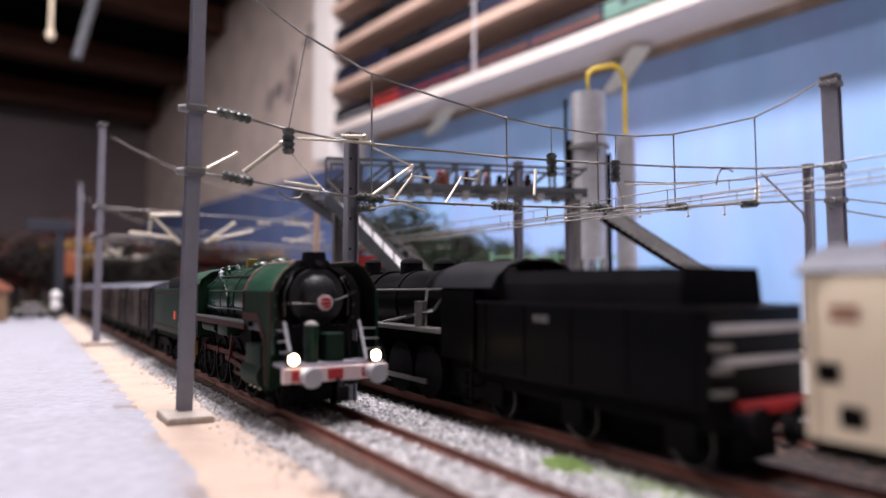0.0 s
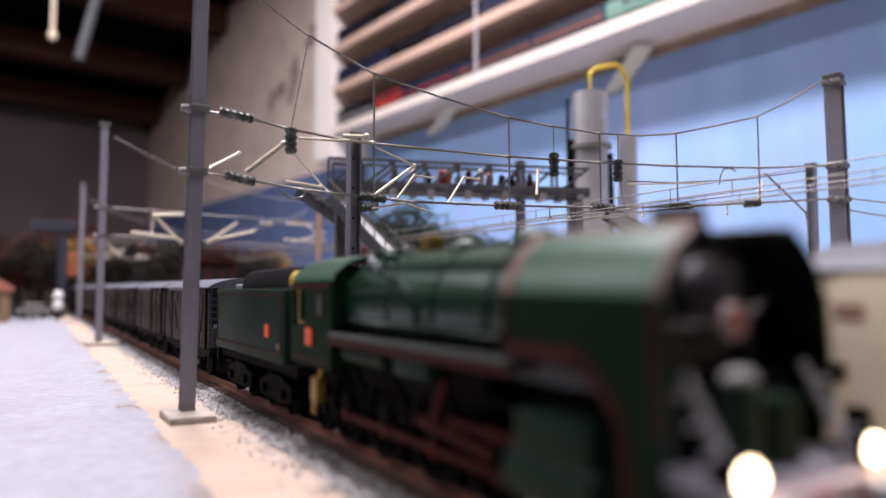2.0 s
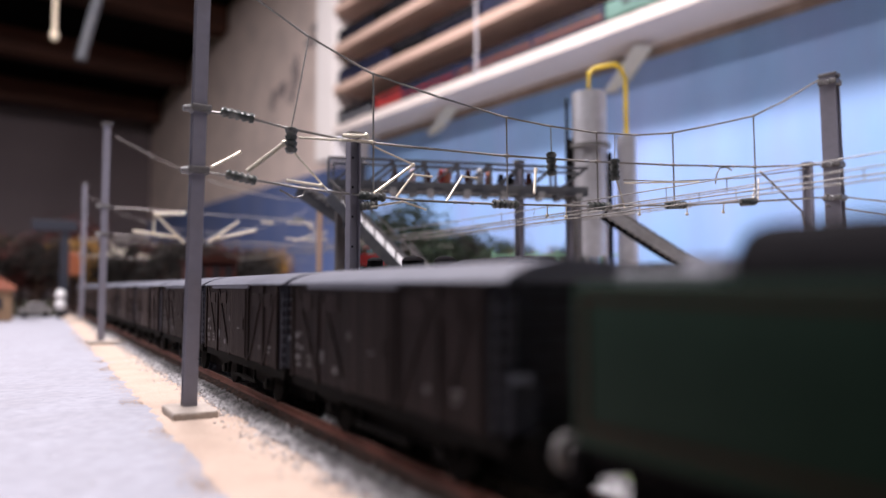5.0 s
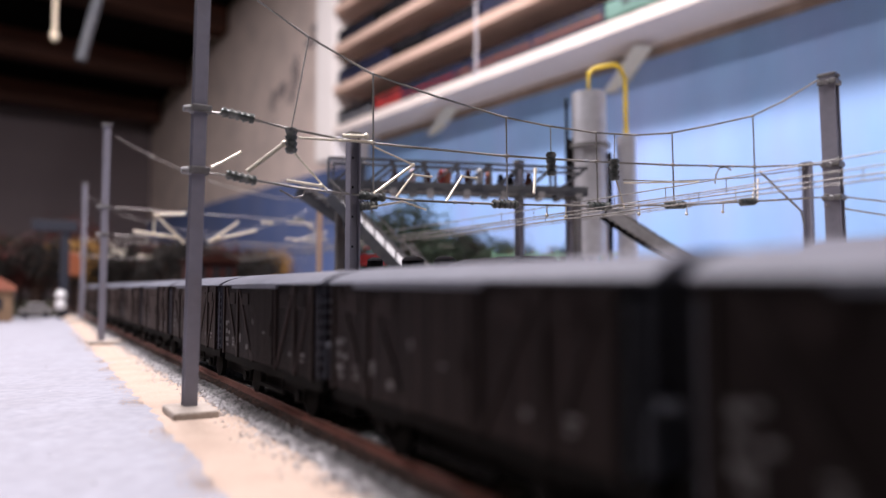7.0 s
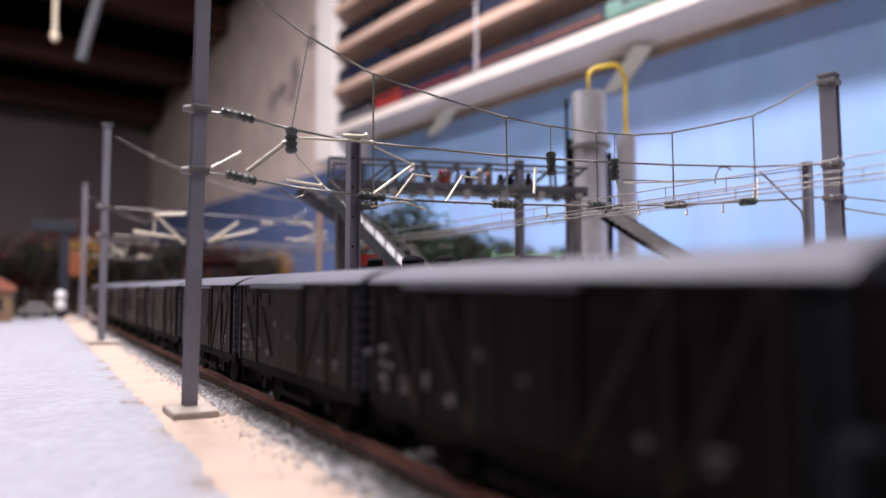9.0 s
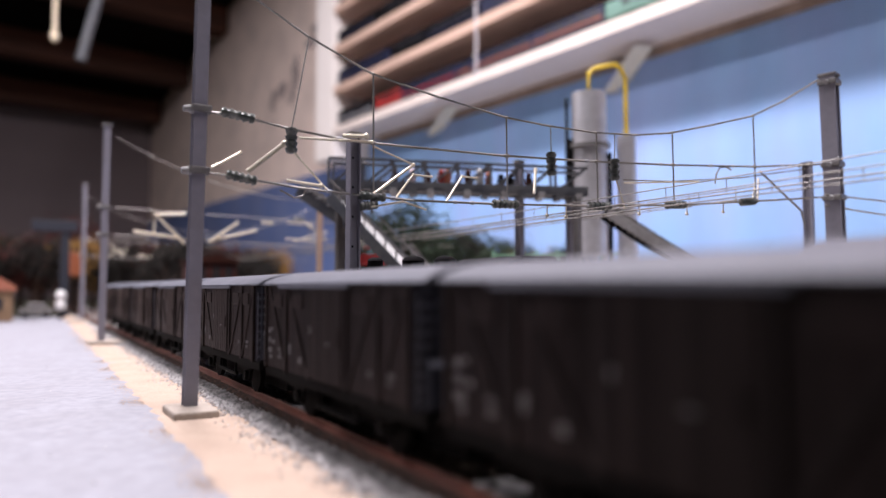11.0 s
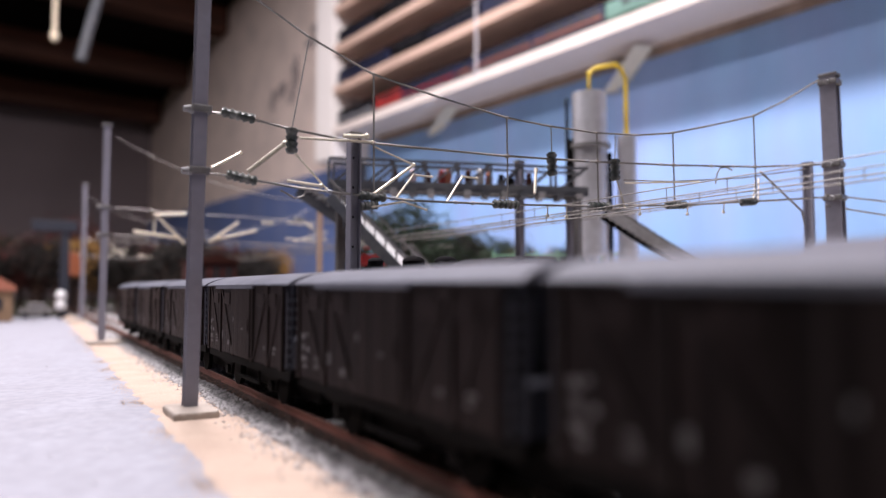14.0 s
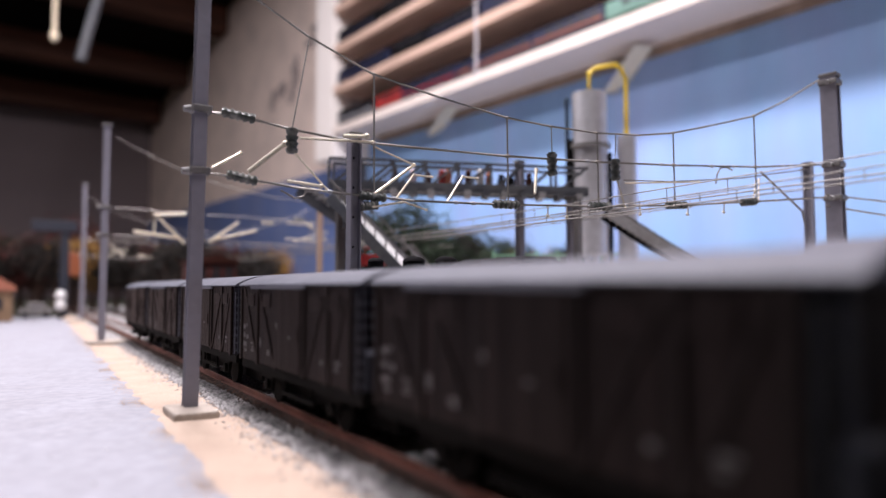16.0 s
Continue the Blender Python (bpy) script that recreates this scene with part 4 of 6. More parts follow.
        for y in (17.2, 45.2):
            bm = bmesh.new()
            bar(bm, (s * 17.05, y, 36.2), (s * 17.05, y - (0.4 if y < 40 else 0), 28 if y > 40 else 20), 0.3, 1.0)
            part("lining", bm, LINING, sheet)
        bm = bmesh.new()
        bar(bm, (s * 17.05, 29, 28.4), (s * 17.05, 45, 28.4), 0.3, 2.4)
        bar(bm, (s * 17.05, 22.4, 22), (s * 17.05, 29, 28.2), 0.3, 1.8)
        bar(bm, (s * 17.05, 20.2, 9), (s * 17.05, 22.2, 21.6), 0.3, 1.4)
        part("lining", bm, LINING, sheet)
        bm = bmesh.new()
        bar(bm, (s * 16.5, 15.8, 36.4), (s * 16.5, 15.2, 18), 0.8, 0.6)
        part("edge", bm, GREEN, sheet)
        bm = bmesh.new()
        plate(bm, [(16.6, 36), (16.2, 24), (45, 28), (45, 36)], s * 15.95 - 0.1, s * 15.95 + 0.1)
        part("inner_face", bm, SOOT, sheet, "black inner face")
        # braces and steps in front
        bm = bmesh.new()
        rail = 13.2 if s < 0 else 10.6
        bar(bm, (s * rail, 16, 27.4), (s * (rail - 0.4), 9.5, 16), 0.9, 0.9)
        for k in range(3):
            bar(bm, (s * rail, 15 - k * 1.8, 25 - k * 3.0), (s * 15.8, 15 - k * 1.8, 25 - k * 3.0), 0.6, 0.5)
        part("front_step", bm, GREY, e, "pale grey brace with steps")
        # headlamps
        bm = bmesh.new()
        rod(bm, (s * 12.8, 8.2, 17.2), (s * 12.8, 12, 17.2), 1.95, seg=20)
        head = part("headlamp", bm, SOOT, e, "lit round headlamp", smooth=True)
        bm = bmesh.new()
        ball(bm, (s * 12.8, 8.4, 17.2), 1.6, 1, 0.9, 1)
        part("lens", bm, LAMP, head, "glowing warm white lens", smooth=True)
        # buffers
        bm = bmesh.new()
        rod(bm, (s * 10, 2.0, 12.8), (s * 10, 7, 12.8), 1.5, 1.9, seg=14)
        buf = part("buffer", bm, GREY, e, smooth=True)
        bm = bmesh.new()
        rod(bm, (s * 10, 0, 12.8), (s * 10, 1.3, 12.8), 2.7, 3.0, seg=24)
        part("buffer_head", bm, GREY, buf, "pale grey buffer head", smooth=True)
        # cylinders
        bm = bmesh.new()
        rod(bm, (s * 13.4, 27, 10.5), (s * 13.4, 45, 10.5), 4.4, seg=20)
        box(bm, min(s * 10, s * 16.5), max(s * 10, s * 16.5), 28, 44, 10.5, 20, 1)
        part("cylinder", bm, GREEN_DULL, e, smooth=True)
        for y in (31, 36, 41):
            bm = bmesh.new()
            rod(bm, (s * 15.2, y, 6.3), (s * 15.2, y, 7.4), 0.6, seg=8)
            part("drain_cock", bm, BRASS, e)
    # buffer beam with red and white panels
    bm = bmesh.new()
    box(bm, -16.2, 16.2, 7, 9, 10.6, 14.8, 0.3)
    beam = part("buffer_beam", bm, PINK, e, "red and white buffer beam")
    for x0, x1 in ((-13.8, -11.0), (-3.0, 1.6), (7.6, 10.8)):
        bm = bmesh.new()
        box(bm, x0, x1, 6.75, 7.1, 11.2, 14.2)
        part("red_panel", bm, RED, beam)
    bm = bmesh.new()
    box(bm, -16, 16, 9.1, 20, 14.6, 15.6, 0.2)
    part("front_platform", bm, MAST, e, "grey front platform")
    bm = bmesh.new()
    rod(bm, (0, 6.9, 11), (0, 3, 9.5), 0.7, seg=10)
    box(bm, -1.4, 1.4, 1.5, 4.5, 5.5, 9.8, 0.4)
    part("coupling_hook", bm, SOOT, e)
    bm = bmesh.new()
    rod(bm, (-5.6, 14, 15.6), (-5.6, 14, 26.2), 2.2, seg=18)
    tank = part("air_reservoir", bm, GREEN, e, smooth=True)
    bm = bmesh.new()
    ball(bm, (-5.6, 14, 26.2), 2.2, 1, 1, 0.7)
    part("cap", bm, PALE_STEEL, tank, "grey rounded cap", smooth=True)
    bm = bmesh.new()
    box(bm, -1.6, 4.2, 12, 17, 15.6, 24, 0.6)
    part("pump", bm, GREEN_DULL, e)
    bm = bmesh.new()
    for k in range(6):
        rod(bm, (-7 + k * 3, 16.5, 16), (-7 + k * 3, 19, 27), 0.6)
    box(bm, -9.5, 9.5, 18, 22, 14, 26)
    part("front_frame", bm, SOOT, e)
    # frame, ashpan
    bm = bmesh.new()
    box(bm, -5.5, 5.5, 24, 138, 2.4, 22)
    box(bm, -10, 10, 60, 112, 15, 24)
    box(bm, -9, 9, 112, 140, 6, 20)
    part("frame", bm, SOOT, e)
    # wheels
    for s in (-1, 1):
        for y in (56, 76.5, 97, 117):
            w = spoked_wheel(e, "driving_wheel", s * 9.6, y, 9.4, SOOT, 14)
            SPIN.append((w, 9.4))
        for y, r in ((30, 5.2), (133, 5.8)):
            w = spoked_wheel(e, "carrying_wheel", s * 9.2, y, r, SOOT, 10, False)
            SPIN.append((w, r))
        bm = bmesh.new()
        bar(bm, (0, -30.7, 0), (0, 30.3, 0), 0.8, 1.7)
        for y in (-30.7, -10.2, 10.3, 30.3):
            rod(bm, (-0.7, y, 0), (0.7, y, 0), 1.7, seg=12)
        ob = part("coupling_rod", bm, ROD_RED, e, "dull red coupling rod")
        ob.matrix_basis = mm(s * 12.0, 86.7, 9.4)
        RODS.append((ob, s * 12.0, 86.7, 9.4, 9.4 * 0.42, 9.4))
        bm = bmesh.new()
        box(bm, s * 13.6 - 0.5, s * 13.6 + 0.5, 45, 66, 13, 14.4)
        box(bm, s * 13.6 - 0.5, s * 13.6 + 0.5, 45, 66, 7.4, 8.4)
        part("slide_bar", bm, ROD_RED, e, "dull red slide bars")
        bm = bmesh.new()
        bar(bm, (s * 14.4, 52, 10.5), (s * 14.4, 76, 12.5), 0.7, 1.6)
        bar(bm, (s * 14.8, 66, 21), (s * 14.8, 70, 12), 0.7, 1.4)
        part("valve_gear", bm, ROD_RED, e, "dull red valve rod")
        # sand boxes and pipes under the running board
        bm = bmesh.new()
        box(bm, min(s * 11, s * 15.8), max(s * 11, s * 15.8), 70, 84, 20, 25, 0.8)
        rod(bm, (s * 14, 88, 22.5), (s * 14, 108, 22.5), 2.2, seg=14)
        part("air_tank", bm, GREEN_DULL, e, smooth=True)
        bm = bmesh.new()
        wire(bm, [(s * 15.2, 120, 22), (s * 15.4, 124, 14), (s * 15.0, 127, 10), (s * 14.8, 128, 5.5)], 0.8)
        box(bm, s * 15.2 - 1.2, s * 15.2 + 1.2, 123, 127, 9, 15, 0.4)
        part("injector", bm, BRASSY, e, "brass injector pipe", smooth=True)
    # cab
    cab = []
    bm = bmesh.new()
    outer = [(-16.6, 18), (-16.6, 37), (-15.4, 40.6), (-11.5, 43.6), (-5, 45.2), (5, 45.2), (11.5, 43.6), (15.4, 40.6), (16.6, 37), (16.6, 18)]
    inner = [(15.9, 18), (15.9, 36.8), (14.8, 40), (11.2, 42.8), (5, 44.4), (-5, 44.4), (-11.2, 42.8), (-14.8, 40), (-15.9, 36.8), (-15.9, 18)]
    sweep(bm, outer + inner, 113.5, 131)
    shell = part("cab", bm, GREEN_SATIN, e, "green cab with open side windows", smooth=True)
    roof = [(-16.6, 37), (-15.4, 40.6), (-11.5, 43.6), (-5, 45.2), (5, 45.2), (11.5, 43.6), (15.4, 40.6), (16.6, 37), (15.9, 36.8), (14.8, 40), (11.2, 42.8), (5, 44.4), (-5, 44.4), (-11.2, 42.8), (-14.8, 40), (-15.9, 36.8)]
    bm = bmesh.new()
    sweep(bm, roof, 131.05, 141)
    part("rear_roof", bm, GREEN, shell, smooth=True)
    bm = bmesh.new()
    sweep(bm, [(-16.45, 38.9), (-15.7, 41.0), (-11.7, 44.0), (-5, 45.6), (5, 45.6), (11.7, 44.0), (15.7, 41.0), (16.45, 38.9), (16.1, 38.9), (15.42, 40.75), (11.52, 43.7), (5, 45.3), (-5, 45.3), (-11.52, 43.7), (-15.42, 40.75), (-16.1, 38.9)], 113, 141.4)
    part("roof_sheet", bm, GREEN_ROOF, shell, "pale green roof sheet, lamp highlight in its paint", smooth=True)
    for s in (-1, 1):
        bm = bmesh.new()
        box(bm, s * 16.25 - 0.35, s * 16.25 + 0.35, 131.05, 141, 18, 27.5)
        part("door_panel", bm, GREEN_SATIN, shell)
        bm = bmesh.new()
        box(bm, s * 16.25 - 0.35, s * 16.25 + 0.35, 139.6, 141, 27.5, 37)
        part("door_post", bm, GREEN_SATIN, shell)
        bm = bmesh.new()
        box(bm, s * 16.75 - 0.15, s * 16.75 + 0.15, 114, 141, 37.2, 38.3)
        part("lining", bm, LINING, shell)
    bm = bmesh.new()
    box(bm, -15.8, 15.8, 113.5, 114.4, 18, 41)
    part("front_wall", bm, GREEN_SATIN, shell)
    for s in (-1, 1):
        bm = bmesh.new()
        box(bm, s * 16.75 - 0.2, s * 16.75 + 0.2, 131.2, 134.2, 28, 28.8)
        box(bm, s * 16.75 - 0.2, s * 16.75 + 0.2, 134.2, 135.2, 28, 36)
        part("window_frame", bm, BRASSY, shell, "brass window frame")
        bm = bmesh.new()
        for z0, z1, y0, y1 in ((30, 30.6, 118, 122.5), (35.4, 36, 118, 122.5), (30.6, 35.4, 118, 118.6), (30.6, 35.4, 121.9, 122.5)):
            box(bm, s * 16.8 - 0.2, s * 16.8 + 0.2, y0, y1, z0, z1)
        part("window_frame", bm, LINING, shell)
        bm = bmesh.new()
        box(bm, s * 16.75 - 0.15, s * 16.75 + 0.15, 118.6, 121.9, 30.6, 35.4)
        part("pane", bm, GLASS_DARK, shell)
        bm = bmesh.new()
        box(bm, s * 16.85 - 0.22, s * 16.85 + 0.22, 125.4, 129.6, 22.8, 27.2, 0.15)
        part("number_plate", bm, PLATE_RED, shell, "vermilion plate with blank face")
        bm = bmesh.new()
        box(bm, s * 16.7 - 0.15, s * 16.7 + 0.15, 114.5, 139.5, 19.2, 19.9)
        part("lining", bm, LINING, shell)
        bm = bmesh.new()
        ball(bm, (s * 14.6, 142.0, 39.0), 2.9, 0.8, 0.5, 1.0)
        part("roof_end", bm, YELLOW, shell, "yellow round cab end", smooth=True)
    bm = bmesh.new()
    box(bm, -15.8, 15.8, 114.5, 141, 17, 18.2)
    box(bm, -11, 11, 114.5, 119, 18.2, 38)
    part("cab_floor", bm, SOOT, e)
    return e


def green_tender():
    t = thing("tender", "dark green tender with a black coal hood", "tender")
    bm = bmesh.new()
    box(bm, -16.5, 16.5, 0, 78, 15.5, 37, 0.7)
    tank = part("water_tank", bm, GREEN_DULL, t, "dark green lined tank side", smooth=True)
    for s in (-1, 1):
        bm = bmesh.new()
        x = s * 16.62
        for y0, y1, z0, z1 in ((2, 76, 34.6, 35.3), (2, 76, 18, 18.7), (2, 2.7, 18.7, 34.6), (75.3, 76, 18.7, 34.6)):
            box(bm, x - 0.12, x + 0.12, y0, y1, z0, z1)
        part("lining", bm, LINING, tank)
        bm = bmesh.new()
        box(bm, x - 0.25, x + 0.25, 13, 16.6, 22.6, 26.4, 0.15)
        part("number_plate", bm, PLATE_RED, tank, "vermilion plate with blank face")
        bm = bmesh.new()
        rod(bm, (x - 0.3, 3.8, 20.6), (x + 0.3, 3.8, 20.6), 0.9, seg=12)
        part("lamp_bracket", bm, BRASSY, tank)
        bm = bmesh.new()
        rod(bm, (s * 15.8, 1, 18), (s * 15.8, 1, 36), 0.35)
        part("hand_rail", bm, GREY, tank)
    bm = bmesh.new()
    hood = [(-13.0, 37), (-12.6, 40), (-10.5, 42.6), (-6, 43.9), (6, 43.9), (10.5, 42.6), (12.6, 40), (13.0, 37)]
    sweep(bm, hood, 2, 56)
    part("coal_hood", bm, SOOT, t, "black rounded coal hood", smooth=True)
    bm = bmesh.new()
    box(bm, -10, 10, 60, 76, 37, 38.6, 0.4)
    rod(bm, (0, 68, 38.6), (0, 68, 40.6), 3.6, seg=18)
    part("filler", bm, GREY, t, "worn grey filler hatch")
    bm = bmesh.new()
    box(bm, -14, 14, -4, 79, 12.4, 15.5)
    # Low centre box added to hide the lit ballast behind the wheels.
    box(bm, -6, 6, -3, 78, 2.4, 12.4)
    box(bm, -15.5, 15.5, 78, 80, 10, 15, 0.3)
    part("frame", bm, SOOT, t)
    for s in (-1, 1):
        for y in (10, 28, 50, 68):
            w = spoked_wheel(t, "tender_wheel", s * 9.4, y, 6, SOOT, 10, False)
            SPIN.append((w, 6))
        for y in (19, 59):
            bm = bmesh.new()
            plate(bm, [(y - 15, 8), (y - 15, 4.5), (y - 9, 3.2), (y + 9, 3.2), (y + 15, 4.5), (y + 15, 8), (y + 5, 11), (y - 5, 11)], s * 12 - 0.7, s * 12 + 0.7)
            for dy in (-9, 9):
                rod(bm, (s * 12, y + dy, 6), (s * 14, y + dy, 6), 1.6, seg=12)
            part("bogie_frame", bm, IRON, t)
        bm = bmesh.new()
        rod(bm, (s * 10, 80, 12), (s * 10, 85.5, 12), 1.5, seg=12)
        rod(bm, (s * 10, 85.5, 12), (s * 10, 86.5, 12), 3, seg=18)
        part("buffer", bm, STEEL, t, smooth=True)
    return t


def covered_wagon(paint, posts, label):
    w = thing("covered_wagon", label, "wagon", "wagons of the goods train")
    L = 99.0
    bm = bmesh.new()
    box(bm, -14.9, 14.9, 5.6, L - 0.6, 12.4, 37.2)
    body = part("body", bm, paint, w)
    for s in (-1, 1):
        bm = bmesh.new()
        n = 32
        for k in range(n):
            y0 = 5.8 + k * (L - 6.6) / n
            box(bm, s * 15.1 - 0.25, s * 15.1 + 0.25, y0 + 0.1, y0 + (L - 6.6) / n - 0.1, 12.6, 37)
        part("side_planks", bm, paint, body)
        # posts, braces, sole bar
        for y in (6.2, 20, 36.5, 60.5, 79, L - 1.2):
            bm = bmesh.new()
            box(bm, s * 15.6 - 0.35, s * 15.6 + 0.35, y - 0.8, y + 0.8, 12.2, 37.2, 0.1)
            part("post", bm, posts, body)
        for ya, yb in ((19, 7.5), (35.5, 21), (61.5, 78), (79.5, 94.5)):
            bm = bmesh.new()
            bar(bm, (s * 15.5, ya, 13), (s * 15.5, yb, 36.6), 0.5, 1.3)
            part("brace", bm, posts, body)
        bm = bmesh.new()
        box(bm, s * 15.9 - 0.3, s * 15.9 + 0.3, 37.5, 59.5, 13, 36.2, 0.15)
        door = part("sliding_door", bm, paint, w)
        bm = bmesh.new()
        for k in range(8):
            box(bm, s * 16.25 - 0.12, s * 16.25 + 0.12, 38 + k * 2.7, 40.4 + k * 2.7, 13.3, 35.9)
        part("door_planks", bm, paint, door)
        bm = bmesh.new()
        box(bm, s * 16.3 - 0.3, s * 16.3 + 0.3, 34, 84, 36.2, 37.3)
        part("door_rail", bm, WAGON_ROOF, door, "worn pale door rail")
        bm = bmesh.new()
        bar(bm, (s * 16.5, 39.5, 26), (s * 16.5, 39.5, 22), 0.4, 0.6)
        part("handle", bm, posts, door)
        for y in (16, 28.5, 70, 87):
            bm = bmesh.new()
            box(bm, s * 15.5 - 0.2, s * 15.5 + 0.2, y - 4, y + 4, 30.6, 34.6, 0.2)
            part("vent_flap", bm, paint, body)
        # painted marks, too small to read: plain bars
        for y, z, wy, hz in ((L - 4.2, 23.4, 2.0, 1.5), (L - 6.8, 24.0, 1.6, 1.1), (L - 4.6, 20.6, 2.4, 1.6), (L - 8.0, 20.2, 1.8, 1.2), (L - 5.0, 17.6, 3.6, 1.5), (L - 5.6, 15.6, 2.6, 1.0), (76.4, 19.0, 1.6, 3.0),
                             (68, 16.5, 2.2, 1.7), (46, 22.5, 2.0, 0.5), (24, 17.6, 1.8, 1.2), (13.8, 18.2, 3.0, 0.8), (14.4, 16.6, 2.0, 0.8), (57.6, 25.4, 0.8, 1.8)):
            bm = bmesh.new()
            face = 16.42 if 37 < y < 60 else 15.42
            box(bm, s * face - 0.06, s * face + 0.06, y - wy / 2, y + wy / 2, z - hz / 2, z + hz / 2)
            part("paint_mark", bm, MARK, body, "small chalk-white painted mark")
        # torn paper label in its holder
        bm = bmesh.new()
        box(bm, s * 15.5 - 0.12, s * 15.5 + 0.12, 81.6, 86.4, 15.2, 19.2, 0.08)
        holder = part("label_holder", bm, posts, body)
        for dy, dz, wy, hz in ((0, 1.2, 3.6, 0.5), (-0.4, 0, 2.6, 0.5), (0.3, -1.1, 3.0, 0.5)):
            bm = bmesh.new()
            box(bm, s * 15.68 - 0.06, s * 15.68 + 0.06, 84 + dy - wy / 2, 84 + dy + wy / 2, 17.2 + dz - hz / 2, 17.2 + dz + hz / 2)
            part("label_line", bm, MARK, holder)
    # ends with horizontal planks
    for y in (5.3, L - 0.3):
        bm = bmesh.new()
        for k in range(9):
            box(bm, -14.9, 14.9, y - 0.3, y + 0.3, 12.6 + k * 2.72, 14.9 + k * 2.72)
        part("end_planks", bm, WAGON_END, body, "blue-grey plank end")
        for x in (-8, 8):
            bm = bmesh.new()
            box(bm, x - 0.8, x + 0.8, y - 0.8, y + 0.8, 12.4, 38)
            part("post", bm, WAGON_END, body)
        bm = bmesh.new()
        for k in range(8):
            d = -1 if y < 12 else 1
            rod(bm, (-14.4, y + d * 1.1, 14 + k * 2.7), (-10.2, y + d * 1.1, 14 + k * 2.7), 0.3)
        for x in (-14.6, -10.2):
            rod(bm, (x, y + d * 1.1, 12.5), (x, y + d * 1.1, 35), 0.25)
        part("end_ladder", bm, WAGON_ROOF, body, "worn grey end ladder")
    # open brake platform at the front end
    bm = bmesh.new()
    box(bm, -14.6, 14.6, 0.5, 4.6, 12.45, 13.1)
    part("platform", bm, IRON, w)
    for x in (-14.2, 14.2):
        bm = bmesh.new()
        rod(bm, (x, 1.2, 13.1), (x, 1.2, 37.3), 0.4, seg=8)
        part("platform_post", bm, WAGON_END, w)
    bm = bmesh.new()
    box(bm, -13.6, -8.6, 0.6, 3.4, 13.1, 21.2, 0.3)
    stand = part("brake_stand", bm, BLUEGREY, w, "dark blue brake stand")
    bm = bmesh.new()
    rod(bm, (-11.1, 2.0, 21.2), (-11.1, 2.0, 22.4), 2.3, 1.9, seg=16)
    part("brake_wheel", bm, WAGON_ROOF, stand, "worn grey-blue brake wheel", smooth=True)
    bm = bmesh.new()
    arc = [(-16.2, 37.2)] + [(16.2 * math.sin(radians(a)) / math.sin(radians(64)), 37.6 + 3.8 * (math.cos(radians(a)) - math.cos(radians(64))) / (1 - math.cos(radians(64)))) for a in range(-64, 65, 8)] + [(16.2, 37.2)]
    sweep(bm, arc, -1.0, L + 1.0)
    part("roof", bm, WAGON_ROOF, w, "smooth grey curved roof", smooth=True)
    # underframe
    bm = bmesh.new()
    sweep(bm, [(-15, 9.8), (-13.4, 9.8), (-13.4, 11), (13.4, 11), (13.4, 9.8), (15, 9.8), (15, 12.4), (-15, 12.4)], 0.5, L - 0.5)
    # Added centre box: covers lit ballast under the wagon where shade belongs.
    box(bm, -5.5, 5.5, 1, L - 1, 2.4, 11)
    part("underframe", bm, IRON, w)
    for s in (-1, 1):
        for y in (22, 75):
            bm = bmesh.new()
            rod(bm, (s * 8.2, y, 5.8), (s * 9.9, y, 5.8), 5.8, seg=22)
            part("wheel", bm, IRON, w, smooth=True)
            bm = bmesh.new()
            plate(bm, [(y - 5, 10.6), (y - 2.4, 4.2), (y + 2.4, 4.2), (y + 5, 10.6)], s * 12.4 - 0.5, s * 12.4 + 0.5)
            rod(bm, (s * 12, y, 6), (s * 14, y, 6), 1.7, seg=12)
            plate(bm, [(y - 11, 9.8), (y - 5, 8.2), (y + 5, 8.2), (y + 11, 9.8), (y + 5, 9.4), (y - 5, 9.4)], s * 13.4 - 0.5, s * 13.4 + 0.5)
            part("axle_guard", bm, IRON, w)
        bm = bmesh.new()
        box(bm, s * 13.2 - 0.6, s * 13.2 + 0.6, 34, 60, 4.8, 6, 0.2)
        bar(bm, (s * 13.2, 36, 5), (s * 13.2, 36, 11), 0.6, 0.8)
        bar(bm, (s * 13.2, 58, 5), (s * 13.2, 58, 11), 0.6, 0.8)
        part("brake_lever", bm, IRON, w)
        for y, d in ((0.5, -1), (L - 0.5, 1)):
            bm = bmesh.new()
            rod(bm, (s * 10, y, 12), (s * 10, y + d * 4.0, 12), 1.5, seg=12)
            rod(bm, (s * 10, y + d * 3.2, 12), (s * 10, y + d * 4.2, 12), 2.7, seg=18)
            part("buffer", bm, IRON, w, "dark iron buffer", smooth=True)
    bm = bmesh.new()
    bar(bm, (0, 0, 9), (0, -5, 8.6), 2, 1.5)
    bar(bm, (0, L, 9), (0, L + 5, 8.6), 2, 1.5)
    part("coupling", bm, IRON, w)
    return w


engine = green_engine()
tender = green_tender()
umber = covered_wagon(WAGON, WAGON_POST, "dark umber model box wagon with a grey roof")
blackish = covered_wagon(WAGON_BLACKISH, WAGON, "blackish dark umber model box wagon with a grey roof")
wagons = [umber, copy_thing(umber, mm(0, 0, 0)), blackish]
for k in range(7):
    wagons.append(copy_thing(umber, mm(0, 0, 0)))


